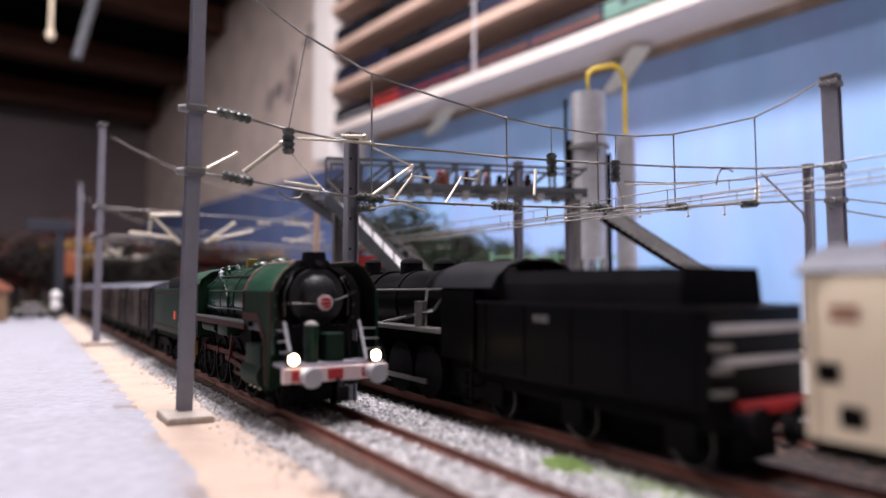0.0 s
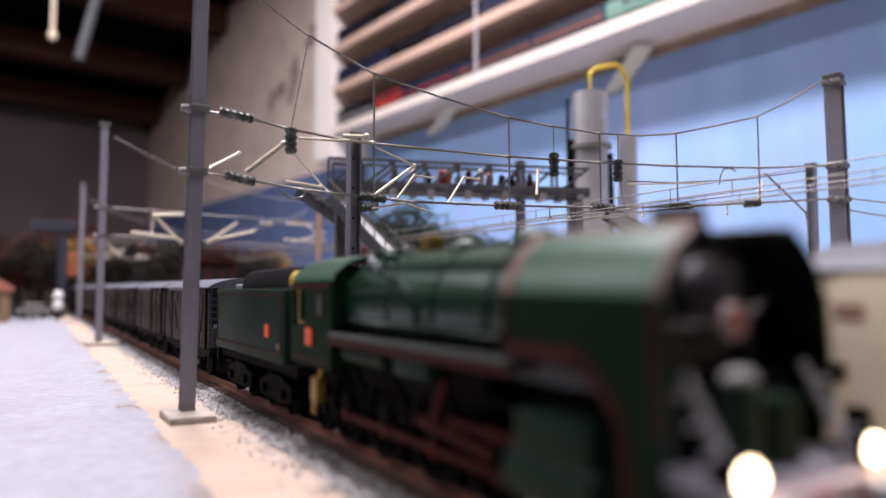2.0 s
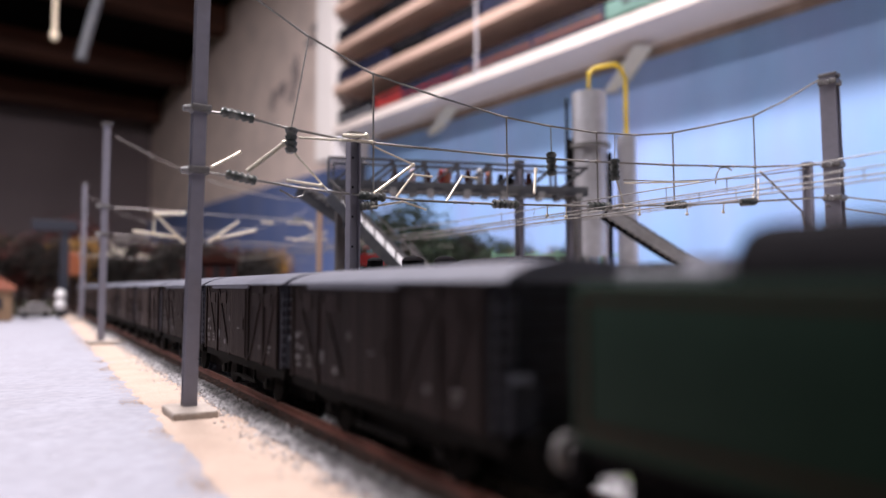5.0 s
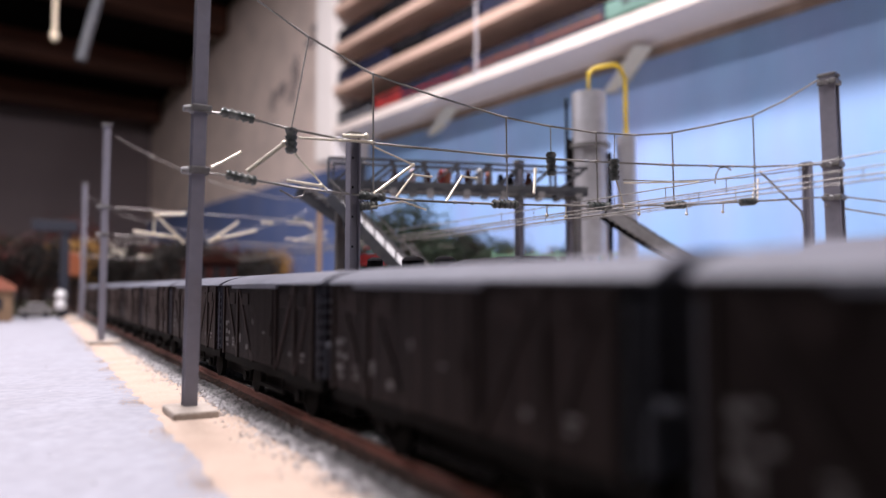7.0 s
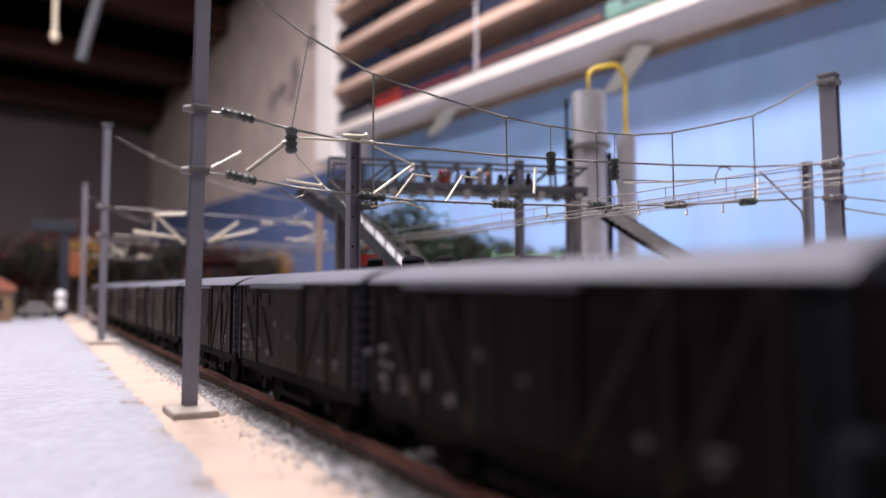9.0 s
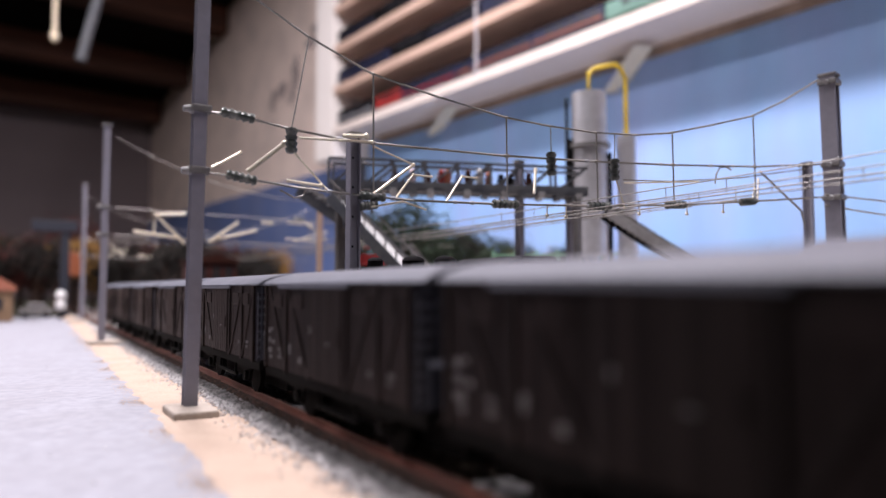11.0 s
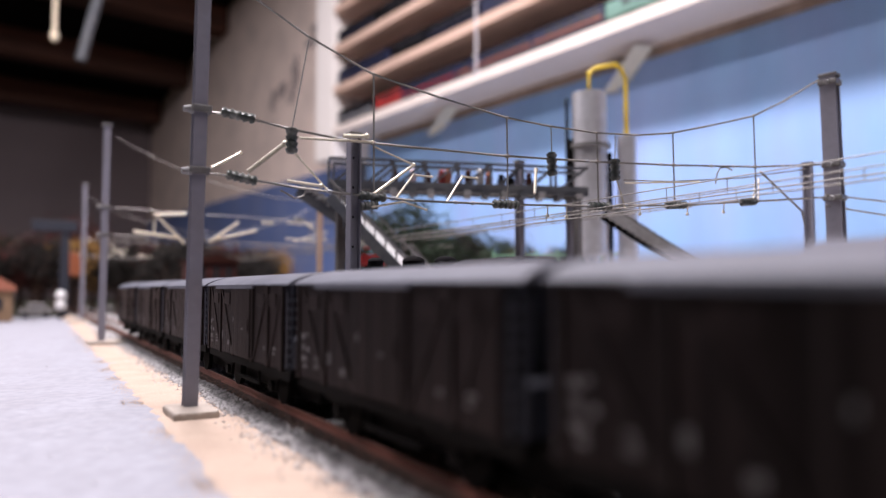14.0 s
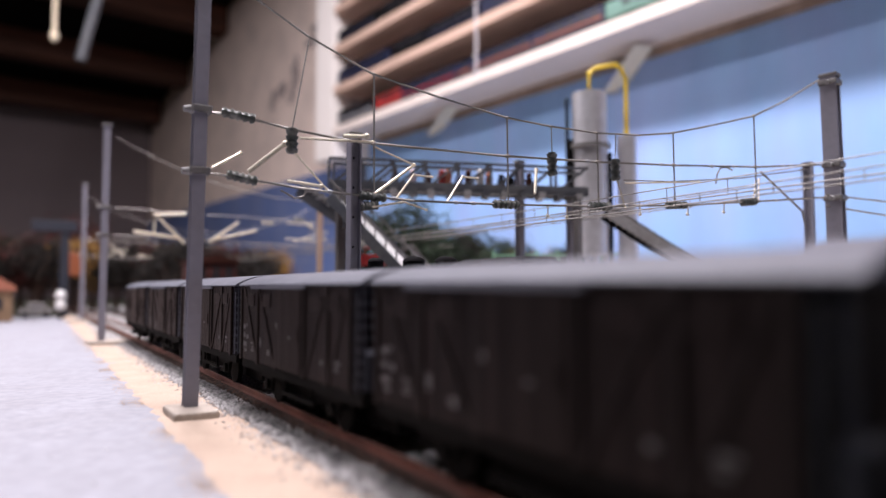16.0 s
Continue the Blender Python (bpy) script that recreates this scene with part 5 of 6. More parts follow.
# ---- the parked black engine and the cream wagon on the second track ----
def black_tender(at):
    t = thing("tender", "black tender with steps on its rear and a red beam", "tender", at=at)
    bm = bmesh.new()
    box(bm, -16, 16, 0, 78, 13.4, 33.7, 0.8)
    tank = part("water_tank", bm, BLACK, t, "black riveted water tank", smooth=True)
    bm = bmesh.new()
    sweep(bm, [(-13.9, 33.6), (-13.5, 38.5), (-12.6, 41.9), (12.6, 41.9), (13.5, 38.5), (13.9, 33.6)], 8, 77)
    part("coal_bunker", bm, SOOT, t, "matt black coal bunker sides")
    for s in (-1, 1):
        for k in range(5):
            bm = bmesh.new()
            box(bm, s * 16.1 - 0.2, s * 16.1 + 0.2, 3 + k * 17.6, 4 + k * 17.6, 14.5, 33.2)
            part("rib", bm, BLACK, tank)
        bm = bmesh.new()
        box(bm, s * 16.15 - 0.2, s * 16.15 + 0.2, 0.5, 78, 32.8, 33.9)
        part("rim", bm, DUSTY, tank, "dusty worn rim")
        bm = bmesh.new()
        box(bm, s * 16.3 - 0.15, s * 16.3 + 0.15, 46, 52, 28.6, 30.6)
        part("number_bar", bm, MARK, tank, "small pale lettering bar")
        for y in (9, 41, 73):
            bm = bmesh.new()
            rod(bm, (s * 8.4, y, 6), (s * 10, y, 6), 6, seg=24)
            wheel = part("wheel", bm, SOOT, t, smooth=True)
            bm = bmesh.new()
            wire(bm, [(s * 10.2, y + 5.6 * math.cos(k * 0.314), 6 + 5.6 * math.sin(k * 0.314)) for k in range(21)], 0.24, 5)
            part("tyre", bm, STEEL, wheel, "worn steel tyre rim")
            bm = bmesh.new()
            box(bm, s * 12.5 - 1, s * 12.5 + 1, y - 4, y + 4, 4, 11, 0.5)
            part("axle_box", bm, IRON, t)
        bm = bmesh.new()
        rod(bm, (s * 10, -1, 12), (s * 10, -6, 12), 1.6, seg=14)
        rod(bm, (s * 10, -6, 12), (s * 10, -7, 12), 3.1, seg=20)
        part("buffer", bm, SOOT, t, smooth=True)
    for z, w in ((29.3, 15.0), (23.0, 14.4)):
        bm = bmesh.new()
        box(bm, -w, w, -1.6, 0, z - 0.9, z + 0.9, 0.2)
        part("rear_step", bm, GREY, t, "pale worn step plate")
    for z in (25.4, 21, 16.6):
        bm = bmesh.new()
        box(bm, -15.8, -11.5, -2.4, 0, z, z + 1, 0.2)
        part("corner_step", bm, STEEL, t)
    bm = bmesh.new()
    box(bm, -9, 13, -2, 0.2, 12.2, 14.8, 0.3)
    part("rear_beam", bm, RED, t, "red rear beam")
    bm = bmesh.new()
    box(bm, -13, 13, 0, 80, 9, 14)
    # Low box added to fill the space under the tank with darkness.
    box(bm, -7, 7, 1, 79, 2.5, 9)
    part("frame", bm, IRON, t)
    return t


def black_engine(at):
    e = thing("steam_locomotive", "parked black model steam locomotive", "locomotive", at=at)
    bm = bmesh.new()
    outer = [(-16.4, 16), (-16.4, 36), (-15, 40), (-11, 43.4), (-5, 45.2), (5, 45.2), (11, 43.4), (15, 40), (16.4, 36), (16.4, 16)]
    inner = [(15.6, 16), (15.6, 35.8), (14.3, 39.4), (10.6, 42.6), (5, 44.3), (-5, 44.3), (-10.6, 42.6), (-14.3, 39.4), (-15.6, 35.8), (-15.6, 16)]
    sweep(bm, outer + inner, 8, 26)
    roof = [(-17, 37.5), (-15.4, 40.6), (-11, 44), (-5, 45.8), (5, 45.8), (11, 44), (15.4, 40.6), (17, 37.5), (16.2, 37.3), (5, 45), (-5, 45), (-16.2, 37.3)]
    box(bm, -15.5, 15.5, 25, 26, 16, 40)
    cab = part("cab", bm, BLACK, e, smooth=True)
    bm = bmesh.new()
    sweep(bm, roof[:8] + [(16.4, 37.2), (10.8, 43.2), (5, 45.1), (-5, 45.1), (-10.8, 43.2), (-16.4, 37.2)], -2, 30)
    part("cab_roof", bm, DUSTY, cab, "dusty black cab roof", smooth=True)
    bm = bmesh.new()
    rod(bm, (0, 26, 33), (0, 118, 32), 11.6, 10.8, seg=36)
    boiler = part("boiler", bm, BLACK, e, "dusty black boiler", smooth=True)
    for y in (45, 66, 88, 104):
        bm = bmesh.new()
        rod(bm, (0, y - 0.5, 32.6), (0, y + 0.5, 32.6), 11.7, seg=36)
        part("boiler_band", bm, SOOT, boiler, smooth=True)
    for y, r, top in ((50, 4.2, 48), (74, 4.6, 48.8), (108, 3.6, 50)):
        bm = bmesh.new()
        rod(bm, (0, y, 42), (0, y, top - 2), r, r * 0.95, seg=20)
        ball(bm, (0, y, top - 2), r, 1, 1, 0.5)
        part("dome", bm, SOOT, e, smooth=True)
    for s in (-1, 1):
        bm = bmesh.new()
        box(bm, min(s * 8, s * 16), max(s * 8, s * 16), 26, 122, 23, 24.4)
        part("running_board", bm, STEEL, e, "dusty grey running board")
        bm = bmesh.new()
        wire(bm, [(s * 11.8, 28, 37), (s * 11.8, 112, 36.6)], 0.4)
        part("hand_rail", bm, STEEL, e)
        bm = bmesh.new()
        wire(bm, [(s * 12, 30, 36), (s * 13, 36, 30), (s * 14, 52, 27.5), (s * 14, 70, 25)], 0.5)
        wire(bm, [(s * 13.5, 40, 24.4), (s * 13.5, 40, 33), (s * 12.4, 41, 37)], 0.5)
        rod(bm, (s * 13.6, 44, 24.4), (s * 13.6, 44, 33), 1.8, seg=14)
        part("pipe_work", bm, STEEL, e, "dusty grey pipes and pump", smooth=True)
        for y in (44, 64, 84, 104):
            bm = bmesh.new()
            rod(bm, (s * 8.4, y, 9), (s * 10.2, y, 9), 9, seg=28)
            part("driving_wheel", bm, SOOT, e, smooth=True)
        bm = bmesh.new()
        bar(bm, (s * 12, 42, 6), (s * 12, 106, 6), 0.8, 1.6)
        part("coupling_rod", bm, STEEL, e)
        bm = bmesh.new()
        for k in range(3):
            box(bm, s * 15 - 1.8, s * 15 + 1.8, 8, 13, 4 + k * 4.5, 4.7 + k * 4.5)
        bar(bm, (s * 16, 9, 3.6), (s * 16, 9, 17), 0.6, 0.6)
        bar(bm, (s * 16, 12, 3.6), (s * 16, 12, 17), 0.6, 0.6)
        part("cab_step", bm, IRON, e)
    bm = bmesh.new()
    # Frame drawn down as a black block, standing in for shade underneath.
    box(bm, -6, 6, 4, 124, 2.5, 22)
    part("frame", bm, SOOT, e)
    return e


def cream_wagon(at):
    w = thing("refrigerator_wagon", "cream model refrigerator wagon with a grey roof", "wagon", at=at)
    bm = bmesh.new()
    box(bm, -16, 16, -112, 0, 12.5, 40.2, 0.5)
    body = part("body", bm, BEIGE, w, smooth=True)
    bm = bmesh.new()
    arc = [(16.6 * math.sin(radians(a)) / math.sin(radians(66)), 40.2 + 5.2 * (math.cos(radians(a)) - math.cos(radians(66))) / (1 - math.cos(radians(66)))) for a in range(-66, 67, 11)]
    sweep(bm, arc + [(16.6, 39.6), (-16.6, 39.6)], -113, 1)
    part("roof", bm, WAGON_ROOF, w, "grey curved roof", smooth=True)
    for y0, y1, z0, z1, m in ((-9, -4.5, 33.6, 34.6, TERRACOTTA), (-9, -4.5, 32, 33, TERRACOTTA), (-5.8, -2.3, 22, 25.2, IRON), (-9.4, -5.8, 15.2, 18.6, IRON)):
        bm = bmesh.new()
        box(bm, -16.35, -16.05, y0, y1, z0, z1)
        part("side_mark", bm, m, body, "small plain painted mark")
    for y in (-1.2, -30, -56, -82, -110.8):
        bm = bmesh.new()
        box(bm, -16.4, -15.9, y - 0.8, y + 0.8, 12.8, 39.6, 0.1)
        part("post", bm, BEIGE, body)
    bm = bmesh.new()
    box(bm, -14, 14, -112, 0, 9.5, 12.5)
    part("underframe", bm, IRON, w)
    for s in (-1, 1):
        for y in (-24, -88):
            bm = bmesh.new()
            rod(bm, (s * 8.4, y, 5.8), (s * 10, y, 5.8), 5.8, seg=20)
            part("wheel", bm, IRON, w, smooth=True)
        bm = bmesh.new()
        rod(bm, (s * 10, 0, 12), (s * 10, 5.5, 12), 1.6, seg=12)
        rod(bm, (s * 10, 5.5, 12), (s * 10, 6.5, 12), 3, seg=18)
        part("buffer", bm, IRON, w, smooth=True)
    return w


black_tender(mm(50, 87, 0))
black_engine(mm(50, 158, 0))
cream_wagon(mm(50, 68.3, 0))


# ---- footbridge, tanks and the scenery behind the tracks ----
def footbridge():
    b = thing("footbridge", "dark steel truss footbridge with two sloping stairs", "bridge")
    p, q = Vector((84, 401, 100)), Vector((222, 316, 95))
    d = (q - p)
    side = Vector((-d.y, d.x, 0)).normalized() * 9
    for s in (-1, 1):
        o = side * s
        bm = bmesh.new()
        bar(bm, p + o, q + o, 2.2, 3.0)
        bar(bm, p + o + Vector((0, 0, 18)), q + o + Vector((0, 0, 16)), 1.6, 1.6)
        part("girder", bm, BRIDGE, b)
        n = 8
        for k in range(n):
            a, c = p.lerp(q, k / n) + o, p.lerp(q, (k + 1) / n) + o
            bm = bmesh.new()
            bar(bm, a, c + Vector((0, 0, 17)), 1.3, 1.5)
            bar(bm, a, a + Vector((0, 0, 17.5)), 1.2, 1.4)
            part("brace", bm, BRIDGE, b)
    bm = bmesh.new()
    bar(bm, p, q, 16, 1.2)
    part("deck", bm, STEEL, b)
    for k in range(14):
        c = p.lerp(q, (k + 0.5) / 14)
        bm = bmesh.new()
        bar(bm, c - side * 1.25 - Vector((0, 0, 1.6)), c + side * 0.9 - Vector((0, 0, 1.6)), 4.2, 3.4)
        part("floor_beam", bm, PALE_STEEL if k % 2 else BRIDGE, b)
    bm = bmesh.new()
    bar(bm, p - side * 1.12 + Vector((0, 0, 2.5)), q - side * 1.12 + Vector((0, 0, 2.5)), 0.6, 3.4)
    part("side_panel", bm, BRIDGE, b, "dark side panel")
    for end, foot in ((p, 0.04), (q, 0.96)):
        for s in (-1, 1):
            c = p.lerp(q, foot) + side * s
            bm = bmesh.new()
            bar(bm, (c.x, c.y, -4), (c.x, c.y, c.z - 1), 3.4, 3.4)
            part("pillar", bm, STEEL, b)
    for top, foot, wide in ((Vector((87, 396, 93)), Vector((146, 316, -3)), 11), (Vector((234, 310, 84)), Vector((352, 242, -3)), 7)):
        run = foot - top
        across = Vector((-run.y, run.x, 0)).normalized() * wide
        for s in (-1, 1):
            bm = bmesh.new()
            bar(bm, top + across * s, foot + across * s, 1.6, 6.5)
            part("stringer", bm, BRIDGE if wide == 11 else PALE_STEEL if s < 0 else SOOT, b)
            bm = bmesh.new()
            up = Vector((0, 0, 11 if wide == 11 else 5))
            bar(bm, top + across * s + up, foot + across * s + up, 1.0, 1.2)
            part("hand_rail", bm, STEEL, b)
            for k in range(14):
                c = top.lerp(foot, (k + 0.5) / 14) + across * s
                bm = bmesh.new()
                bar(bm, c, c + up, 0.7, 0.7)
                part("baluster", bm, STEEL, b)
        if wide == 11:
            bm = bmesh.new()
            bar(bm, top + Vector((0, 0, 2)), foot + Vector((0, 0, 2)), 20, 1.2)
            part("stair_panel", bm, WHITE, b, "whitish plain panel between the stringers")
        for k in range(34):
            c = top.lerp(foot, (k + 0.5) / 34)
            bm = bmesh.new()
            bar(bm, c - across * 0.95, c + across * 0.95, 4.2, 0.8)
            part("tread", bm, CONCRETE, b)
    # short upper flight down from the landing, with pale fittings
    bm = bmesh.new()
    bar(bm, (75, 432, 102), (97, 403, 79), 7, 9)
    flight = part("upper_flight", bm, BRIDGE, b, "dark covered flight of stairs")
    for k in range(9):
        c = Vector((77, 426, 103)).lerp(Vector((97, 400, 83)), k / 8)
        bm = bmesh.new()
        box(bm, c.x - 4, c.x + 4, c.y - 3, c.y + 3, c.z - 0.8, c.z + 0.8, 0.2)
        part("tread", bm, PALE_STEEL if k % 2 else STEEL, flight)
    rnd = random.Random(3)
    crowd = ((0.32, PINK, "pink"), (0.435, MAROON, "dull red"), (0.5, SKY, "sky-blue"), (0.585, WHITE, "white"), (0.62, TERRACOTTA, "brown"), (0.71, SOOT, "black"),
             (0.25, LINING, "dark brown"), (0.38, LINING, "dark brown"), (0.46, TERRACOTTA, "brown"), (0.54, LINING, "dark brown"), (0.67, SOOT, "black"), (0.78, LINING, "dark brown"))
    for f, m, word in crowd:
        c = p.lerp(q, f) + side * rnd.uniform(-0.6, 0.4)
        tall = rnd.uniform(10.5, 13)
        bm = bmesh.new()
        rod(bm, c + Vector((0, 0, 0.5)), c + Vector((0, 0, tall - 2)), 1.7, 2.7, seg=12)
        ball(bm, c + Vector((0, 0, tall)), 2.0)
        solid("figurine", bm, m, "small plain " + word + " painted figurine on the footbridge", "figurine", "figurines on the footbridge", smooth=True)


def tanks():
    t = thing("storage_tank", "tall silver cylindrical tank with a collar", "tank", at=mm(285, 376, 0))
    bm = bmesh.new()
    rod(bm, (0, 0, 60), (0, 0, 186), 13, seg=36)
    part("shell", bm, ALU, t, smooth=True)
    bm = bmesh.new()
    rod(bm, (0, 0, 143), (0, 0, 145.5), 15.5, seg=36)
    part("collar", bm, STEEL, t, smooth=True)
    for a in (0.5, 2.1, 3.7, 5.2):
        bm = bmesh.new()
        rod(bm, (11 * math.cos(a), 11 * math.sin(a), -4), (11 * math.cos(a), 11 * math.sin(a), 62), 2.2)
        part("leg", bm, ALU, t)
    # Uprights at the tank's sides also draw its dark shaded edges.
    for x, y, r, top in ((12.4, -8.6, 1.8, 140), (-12.6, 7.6, 2.4, 150), (-14.4, 9.6, 1.2, 182)):
        bm = bmesh.new()
        rod(bm, (x, y, -4), (x, y, top), r)
        part("riser_pipe", bm, IRON, t, "dark upright pipe standing in for the tank's dark edge")
    u = thing("storage_tank", "slim silver tank joined by a yellow pipe", "tank", at=mm(311, 363, 0))
    bm = bmesh.new()
    rod(bm, (0, 0, -4), (0, 0, 153), 7.4, seg=28)
    part("shell", bm, ALU, u, smooth=True)
    bm = bmesh.new()
    wire(bm, [(-26, 13, 186), (-26, 13, 202), (-22, 11, 206), (-9, 3, 209), (-4, 1, 206), (0, 0, 198), (0, 0, 152)], 1.7, 10)
    for pt in ((-26, 13, 202), (-22, 11, 206), (-9, 3, 209), (-4, 1, 206), (0, 0, 198)):
        ball(bm, pt, 1.7, u=10, v=6)
    part("pipe", bm, YELLOW, u, "bright yellow bent pipe", smooth=True)


def tree(x, y, tall, wide, leaf, label, seed):
    rnd = random.Random(seed)
    t = thing("model_tree", label, "tree", "model trees", at=mm(x, y, -4))
    bm = bmesh.new()
    rod(bm, (0, 0, 0), (0.5, 0, tall * 0.45), tall * 0.035, tall * 0.022, seg=9)
    tips = []
    for k in range(9):
        a = k * 2.4
        z0 = tall * (0.28 + 0.05 * k)
        tip = Vector((wide * 0.36 * math.cos(a), wide * 0.36 * math.sin(a), z0 + tall * 0.2))
        rod(bm, (0.3, 0, min(z0, tall * 0.44)), tip, tall * 0.014, tall * 0.005, seg=6)
        tips.append(tip)
    tips.append(Vector((0, 0, tall * 0.86)))
    part("trunk", bm, BARK, t)
    verts, faces = [], []
    for tip in tips:
        for _ in range(270):
            c = tip + Vector((rnd.gauss(0, wide * 0.13), rnd.gauss(0, wide * 0.13), rnd.gauss(0, tall * 0.085)))
            s = wide * rnd.uniform(0.018, 0.045)
            b = len(verts)
            for _k in range(4):
                verts.append(tuple((c + Vector((rnd.uniform(-s, s), rnd.uniform(-s, s), rnd.uniform(-s, s)))) * MM))
            faces += [(b, b + 1, b + 2), (b, b + 2, b + 3), (b + 1, b + 3, b + 2)]
    me = bpy.data.meshes.new("crown")
    me.from_pydata(verts, [], faces)
    me.materials.append(leaf)
    ob = new("crown", me)
    ob.parent = t
    return t


def box_wagon(x, y, length, mat_, label, turn=0.0):
    w = thing("goods_wagon", label, "wagon", "wagons in the far yard", at=mm(x, y, 0, turn))
    bm = bmesh.new()
    box(bm, -15, 15, 0, length, 12, 37, 0.6)
    for k in range(6):
        box(bm, -15.6, -14.9, 4 + k * (length - 9) / 5, 5.4 + k * (length - 9) / 5, 12.5, 36.5)
    part("body", bm, mat_, w)
    bm = bmesh.new()
    sweep(bm, [(-15.6, 37), (15.6, 37), (9, 41), (0, 42.4), (-9, 41)], -1, length + 1)
    part("roof", bm, SOOT, w)
    for dy in (0.2, 0.8):
        bm = bmesh.new()
        rod(bm, (-10, length * dy, 5.8), (10, length * dy, 5.8), 5.8, seg=18)
        box(bm, -13, 13, length * dy - 6, length * dy + 6, 7, 12)
        part("wheelset", bm, IRON, w)
    return w


def scenery():
    tree(201, 520, 118, 56, LEAF_GREEN, "dark green model tree behind the footbridge", 1)
    tree(217, 545, 96, 46, LEAF_GREEN, "dark green bushy model tree", 2)
    tree(-58, 1300, 128, 100, LEAF_RED, "autumn red model tree on the turf", 3)
    for k, (x, y, tall, wide) in enumerate(((330, 560, 86, 60), (372, 585, 78, 55), (420, 560, 84, 60), (300, 640, 108, 70), (450, 620, 80, 60), (265, 600, 100, 60), (380, 700, 108, 80), (500, 640, 84, 64), (340, 650, 100, 66), (410, 640, 92, 66), (240, 660, 118, 60))):
        tree(x, y, tall, wide, LEAF_OCHRE if k in (1, 4) else LEAF_BROWN if k == 8 else LEAF_GREEN, ("ochre" if k in (1, 4) else "dark brown" if k == 8 else "dark green") + " model bush near the backdrop", 80 + k)
    for k, (x, y, tall, wide) in enumerate(((74, 905, 96, 66), (98, 950, 104, 70), (124, 900, 88, 62), (146, 960, 98, 70), (172, 900, 84, 60), (196, 950, 92, 66))):
        tree(x, y, tall, wide, LEAF_RED if k == 3 else LEAF_BROWN, ("dull red" if k == 3 else "dark brown") + " model tree beside the yard tracks", 120 + k)
    rnd = random.Random(31)
    for k in range(15):
        x = -170 + k * 27 + rnd.uniform(-6, 6)
        if abs(x + 35) < 22:
            continue
        leaf, word = (LEAF_OCHRE, "ochre") if k in (6, 12) else (LEAF_RED, "rust red") if k in (3, 10) else (LEAF_BROWN, "dark brown")
        tree(x, 1230 + rnd.uniform(0, 90), rnd.uniform(92, 122), rnd.uniform(70, 92), leaf, word + " model tree closing the far end of the tracks", 160 + k)
    rnd = random.Random(12)
    for k in range(16):
        y = rnd.uniform(1120, 1900)
        x = 20 + (y - 900) * 0.25 + rnd.uniform(0, 220)
        leaf, word = ((LEAF_OCHRE, "ochre autumn"), (LEAF_RED, "rust red autumn"), (LEAF_GREEN, "dark green"))[k % 3]
        tree(x, y, rnd.uniform(80, 130), rnd.uniform(60, 95), leaf, word + " model tree in the far scenery", 20 + k)
    for k in range(9):
        tree(-330 + k * 42 + rnd.uniform(-10, 10), 1500 + rnd.uniform(-60, 120), rnd.uniform(120, 170), rnd.uniform(80, 110), LEAF_GREEN if k % 2 else LEAF_RED, ("dark green" if k % 2 else "dull red") + " model tree at the far edge", 50 + k)
    box_wagon(100, 560, 120, MAROON, "rust red model box wagon in the yard")
    box_wagon(105, 700, 140, ORANGE, "orange-brown model box wagon in the yard")
    box_wagon(150, 820, 140, LINING, "brown model box wagon in the yard")
    box_wagon(150, 500, 90, MAROON, "red-brown model wagon behind the parked engine")
    h = thing("model_shed", "low dull red model shed behind the tracks", "shed", at=mm(78, 700, -4))
    bm = bmesh.new()
    box(bm, -20, 22, -14, 40, 0, 66, 0.6)
    part("wall", bm, SHED_RED, h)
    bm = bmesh.new()
    sweep(bm, [(-23, 66), (25, 66), (25, 68), (1, 74), (-23, 68)], -17, 43)
    part("roof", bm, LINING, h)
    for x in (-12, 2, 14):
        bm = bmesh.new()
        box(bm, x - 3.5, x + 3.5, -14.6, -13.8, 48, 62)
        part("window", bm, GLASS_DARK, h)
    # red cab with a rail and a thin jib
    c = thing("yard_crane", "small red crane cab with a railing beside the stairs", "crane", at=mm(145, 470, -4))
    bm = bmesh.new()
    box(bm, -4, 4, -4, 4, 0, 58, 0.5)
    part("pedestal", bm, SOOT, c)
    bm = bmesh.new()
    box(bm, -9.5, 9.5, -7, 7, 58, 66, 0.6)
    part("cab", bm, RED, c, "signal red cab", smooth=True)
    bm = bmesh.new()
    wire(bm, [(-8.5, -6.5, 66), (-8.5, -6.5, 71), (8.5, -6.5, 71), (8.5, -6.5, 66)], 0.8)
    part("railing", bm, RED, c)
    bm = bmesh.new()
    bar(bm, (10, 0, 60), (36, 0, 75), 1.6, 1.6)
    bar(bm, (36, 0, 75), (54, 0, 55), 2.2, 2.2)
    part("jib", bm, STEEL, c)
    # tipping trough beside the stairs
    c = thing("loading_chute", "pale sloping chute over a red wagon", "chute")
    bm = bmesh.new()
    bar(bm, (128, 470, 92), (150, 440, 58), 17, 1.6)
    bar(bm, (121, 463, 93), (143, 433, 59), 1.2, 6)
    bar(bm, (135, 477, 93), (157, 447, 59), 1.2, 6)
    part("trough", bm, BEIGE, c)
    bm = bmesh.new()
    bar(bm, (129, 470, -4), (129, 470, 92), 3, 3)
    part("post", bm, STEEL, c)
    # cream post by the stairs
    bm = bmesh.new()
    bar(bm, (112, 492, -4), (112, 492, 102), 3.6, 3.6)
    box(bm, 109, 115, 489, 495, 100, 104, 0.5)
    solid("lamp_post", bm, SHELFBACK, "tan painted post in the yard", "post")
    # far left: gantry, ground signal, small house, parked car
    g = thing("signal_gantry", "dark blue-grey steel gantry", "gantry", at=mm(-34, 1120, 0))
    for x in (0,):
        bm = bmesh.new()
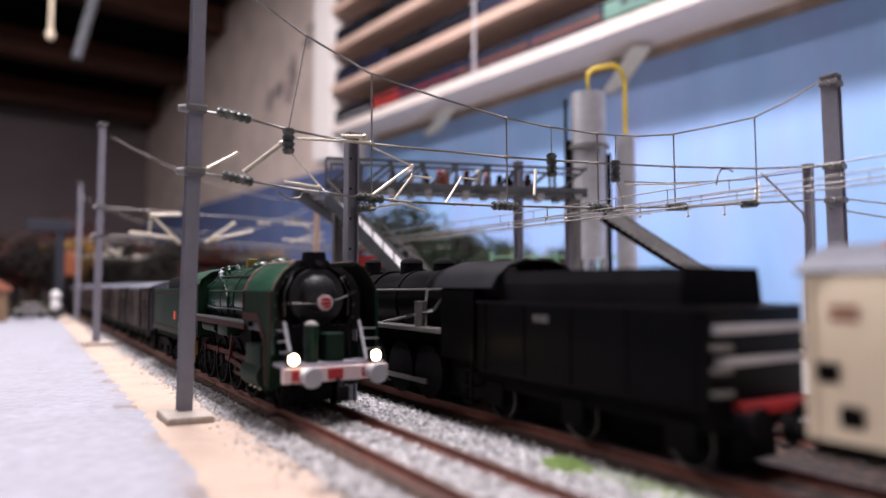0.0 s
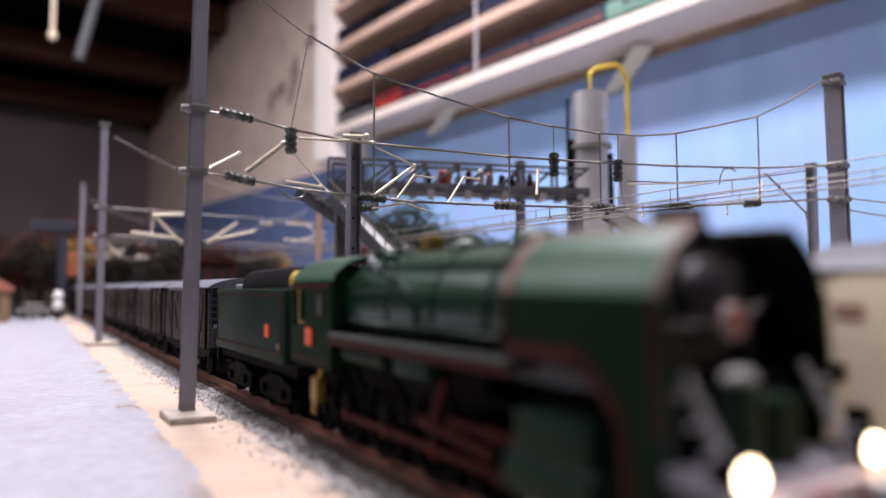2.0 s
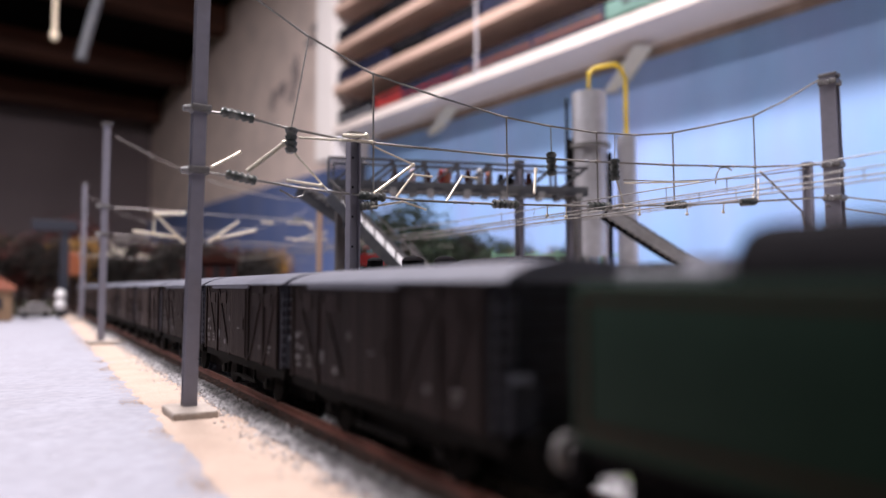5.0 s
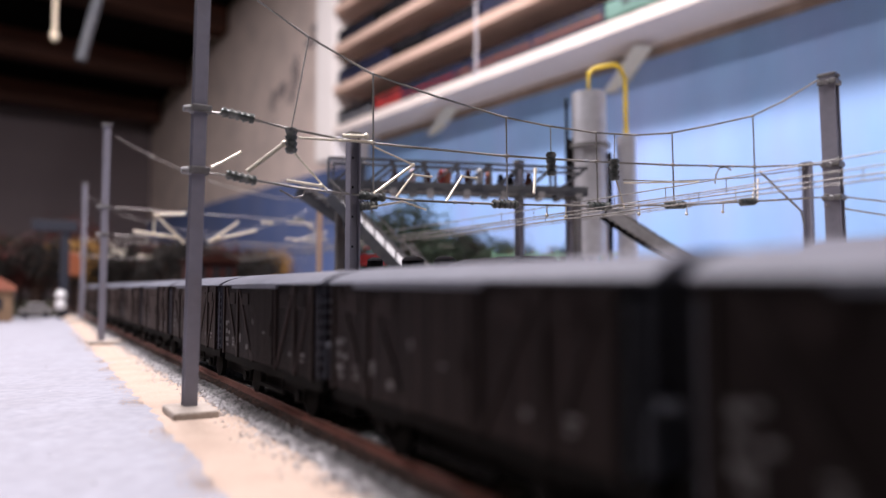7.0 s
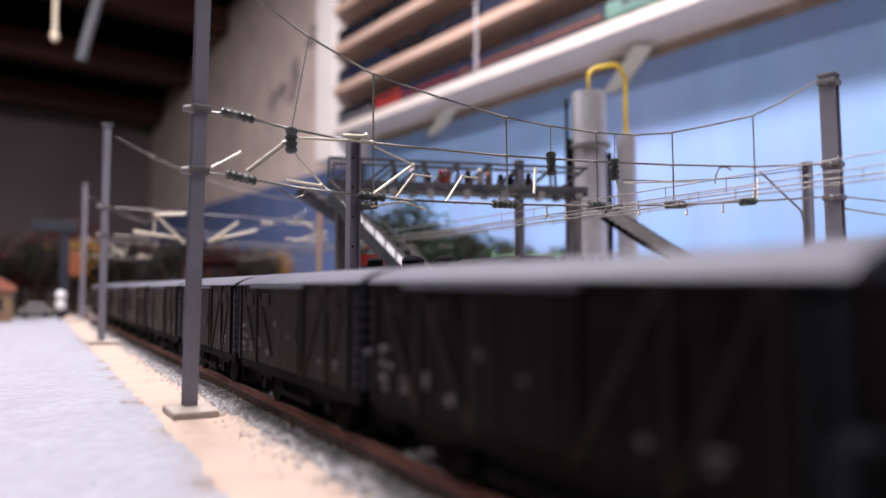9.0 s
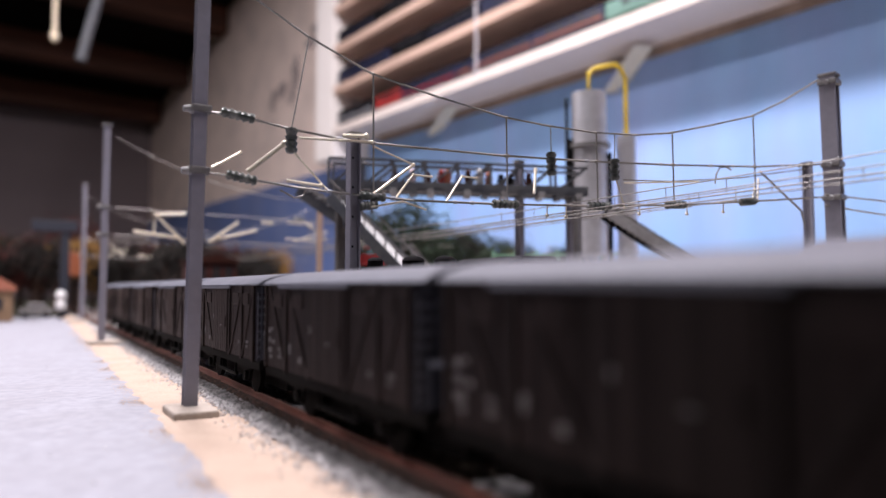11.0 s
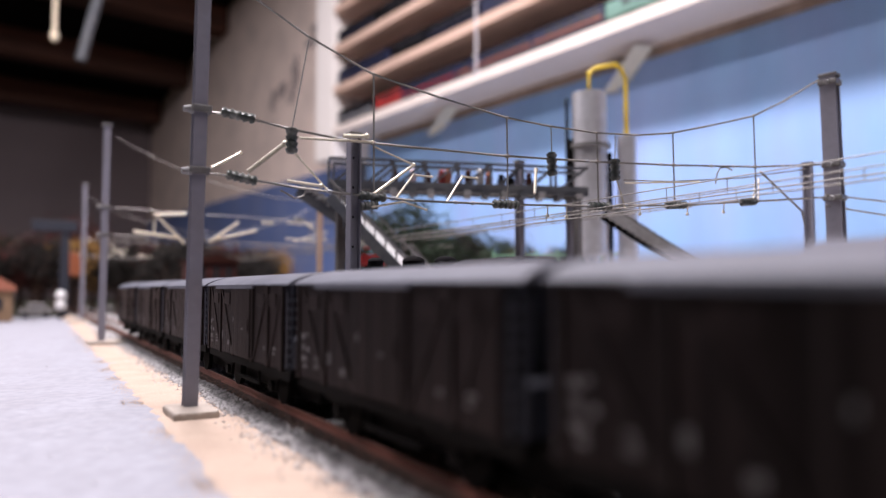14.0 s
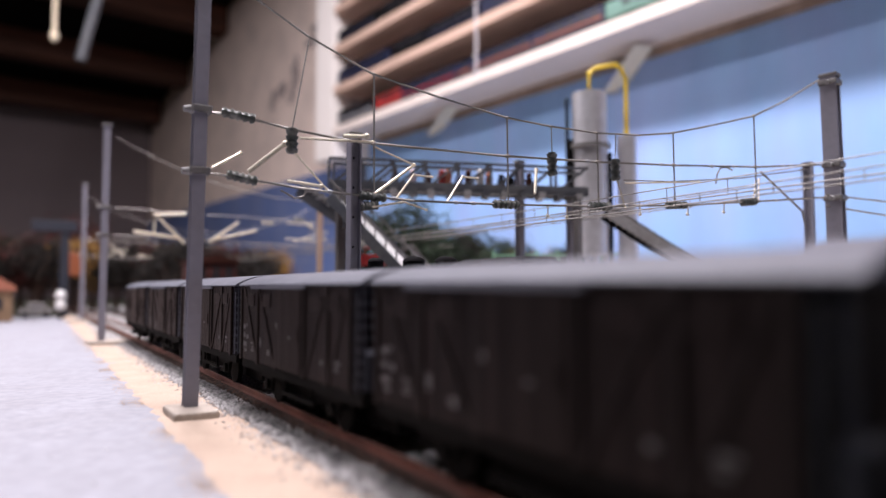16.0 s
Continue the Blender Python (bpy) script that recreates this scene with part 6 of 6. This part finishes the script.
        box(bm, x - 6, x + 6, -6, 6, -4, 118, 0.8)
        part("pillar", bm, BLUEGREY, g)
    bm = bmesh.new()
    box(bm, -42, 16, -8, 8, 118, 134, 1)
    part("crossbeam", bm, BLUEGREY, g)
    s = thing("ground_signal", "white double-disc ground signal", "signal", at=mm(-41, 1020, -4))
    bm = bmesh.new()
    rod(bm, (0, 0, 0), (0, 0, 10), 2.5, seg=12)
    part("base", bm, SOOT, s)
    bm = bmesh.new()
    ball(bm, (0, 0, 18), 6.6, 1, 0.7, 1.1)
    ball(bm, (0, 0, 31), 6.6, 1, 0.7, 1.1)
    part("discs", bm, WHITE, s, smooth=True)
    h = thing("model_house", "small tan model house with a red roof", "house", at=mm(-113, 1010, -4))
    bm = bmesh.new()
    box(bm, -45, 19, -20, 60, 0, 38)
    part("wall", bm, HOUSE_TAN, h)
    bm = bmesh.new()
    sweep(bm, [(-49, 38), (23, 38), (23, 41), (-13, 66), (-49, 41)], -24, 64)
    part("roof", bm, TERRACOTTA, h)
    for x in (-30, 4):
        bm = bmesh.new()
        box(bm, x - 5, x + 5, -20.6, -19.8, 14, 28)
        part("window", bm, GLASS_DARK, h)
    v = thing("model_car", "dull grey model car parked on the turf", "car", at=mm(-68, 1090, -4))
    bm = bmesh.new()
    box(bm, -20, 20, -10, 10, 4, 13, 2.5)
    box(bm, -11, 12, -8.5, 8.5, 13, 21, 3)
    part("body", bm, STEEL, v, smooth=True)
    for x in (-12, 12):
        bm = bmesh.new()
        rod(bm, (x, -10.5, 4), (x, 10.5, 4), 4, seg=16)
        part("wheel", bm, SOOT, v)
    f = thing("yard_fence", "pale green model fence behind the tracks", "fence", at=mm(0, 0, -4))
    a, c = Vector((262, 470, 0)), Vector((345, 400, 0))
    for z in (36, 52, 68):
        bm = bmesh.new()
        bar(bm, a + Vector((0, 0, z)), c + Vector((0, 0, z)), 1.4, 2.2)
        part("rail", bm, FENCE, f)
    for j in range(7):
        o = a.lerp(c, j / 6)
        bm = bmesh.new()
        bar(bm, o, o + Vector((0, 0, 72)), 2, 2)
        part("post", bm, FENCE, f)
    k = thing("warning_board", "orange-yellow board on a short post", "sign", at=mm(-18, 1180, -4))
    bm = bmesh.new()
    box(bm, -8, 8, -1, 1, 60, 96, 1)
    part("board", bm, ORANGE, k)
    bm = bmesh.new()
    box(bm, -2, 2, -2, 2, 0, 60)
    part("post", bm, SOOT, k)
    r = thing("model_house", "model house with a terracotta roof by the backdrop", "house", at=mm(640, 262, -4))
    bm = bmesh.new()
    box(bm, -60, 60, -60, 60, 0, 56)
    part("wall", bm, BEIGE, r)
    bm = bmesh.new()
    sweep(bm, [(-66, 56), (66, 56), (66, 60), (0, 92), (-66, 60)], -66, 66)
    part("roof", bm, TERRACOTTA, r)
    # things that hang from the attic ceiling
    bm = bmesh.new()
    rod(bm, (-44, 1700, 596), (-44, 1700, 1285), 4.5, seg=10)
    ball(bm, (-44, 1700, 596), 9, 1, 1, 1.5)
    solid("pull_switch", bm, BEIGE, "pale cord with a knob hanging from the ceiling", "cord", smooth=True)
    bm = bmesh.new()
    rod(bm, (8, 1700, 550), (164, 1700, 1300), 11, seg=14)
    solid("hanging_pipe", bm, BRIDGE, "grey pipe slanting down from the ceiling", "pipe", smooth=True)


footbridge()
tanks()
scenery()
railway_track(0, -120, 1640, 250, "rusty model railway track on dark sleepers")
railway_track(50, -120, 900, 140, "rusty model railway track with the parked engine")
railway_track(100, -60, 900, 130, "rusty model railway track behind the parked engine")
railway_track(150, -60, 900, 130, "rusty model railway track near the footbridge")


# ---- what moves ----
FRONT = [
    (0.0, 179.2), (0.5, 143.2), (1.0, 107.3), (1.5, 74.8), (2.0, 40.0), (2.5, 7.2), (3.0, -24.0), (3.4, -48.8), (3.8, -76.0), (4.2, -102.0),
    (4.9, -150.2), (5.6, -198.0), (6.3, -246.3), (6.6, -266.8), (7.0, -292.3), (7.4, -316.8), (7.8, -341.2), (8.2, -366.5), (8.6, -395.0), (9.0, -421.0), (9.2, -434.0),
    (9.9, -481.0), (10.6, -529.0), (11.3, -577.0), (11.6, -598.0), (12.0, -622.5), (12.4, -643.5), (12.8, -659.0), (13.2, -671.3), (13.6, -681.0), (14.0, -691.2),
    (14.4, -702.0), (14.8, -711.0), (15.2, -720.5), (15.6, -729.2), (16.0, -739.5),
]


def front_at(t):
    return float(np.interp(t, [a for a, _ in FRONT], [b for _, b in FRONT]))


def motions():
    walk(engine, [(t, mm(0, s, 0)) for t, s in FRONT])
    walk(tender, [(t, mm(0, s + 148, 0)) for t, s in FRONT])
    for k, w in enumerate(wagons):
        walk(w, [(t, mm(0, s + 242.4 + 106 * k, 0)) for t, s in FRONT])
    steps = [k * 0.2 for k in range(81)]
    for wheel, r in SPIN:
        at = wheel.matrix_basis.translation / MM
        walk(wheel, [(t, mm(at.x, at.y, at.z, rx=math.degrees((front_at(0) - front_at(t)) / r))) for t in steps])
    for ob, x, y, z, crank, r in RODS:
        rows = []
        for t in steps:
            a = (front_at(0) - front_at(t)) / r
            rows.append((t, mm(x, y - crank * math.sin(a), z + crank * math.cos(a))))
        walk(ob, rows)


motions()
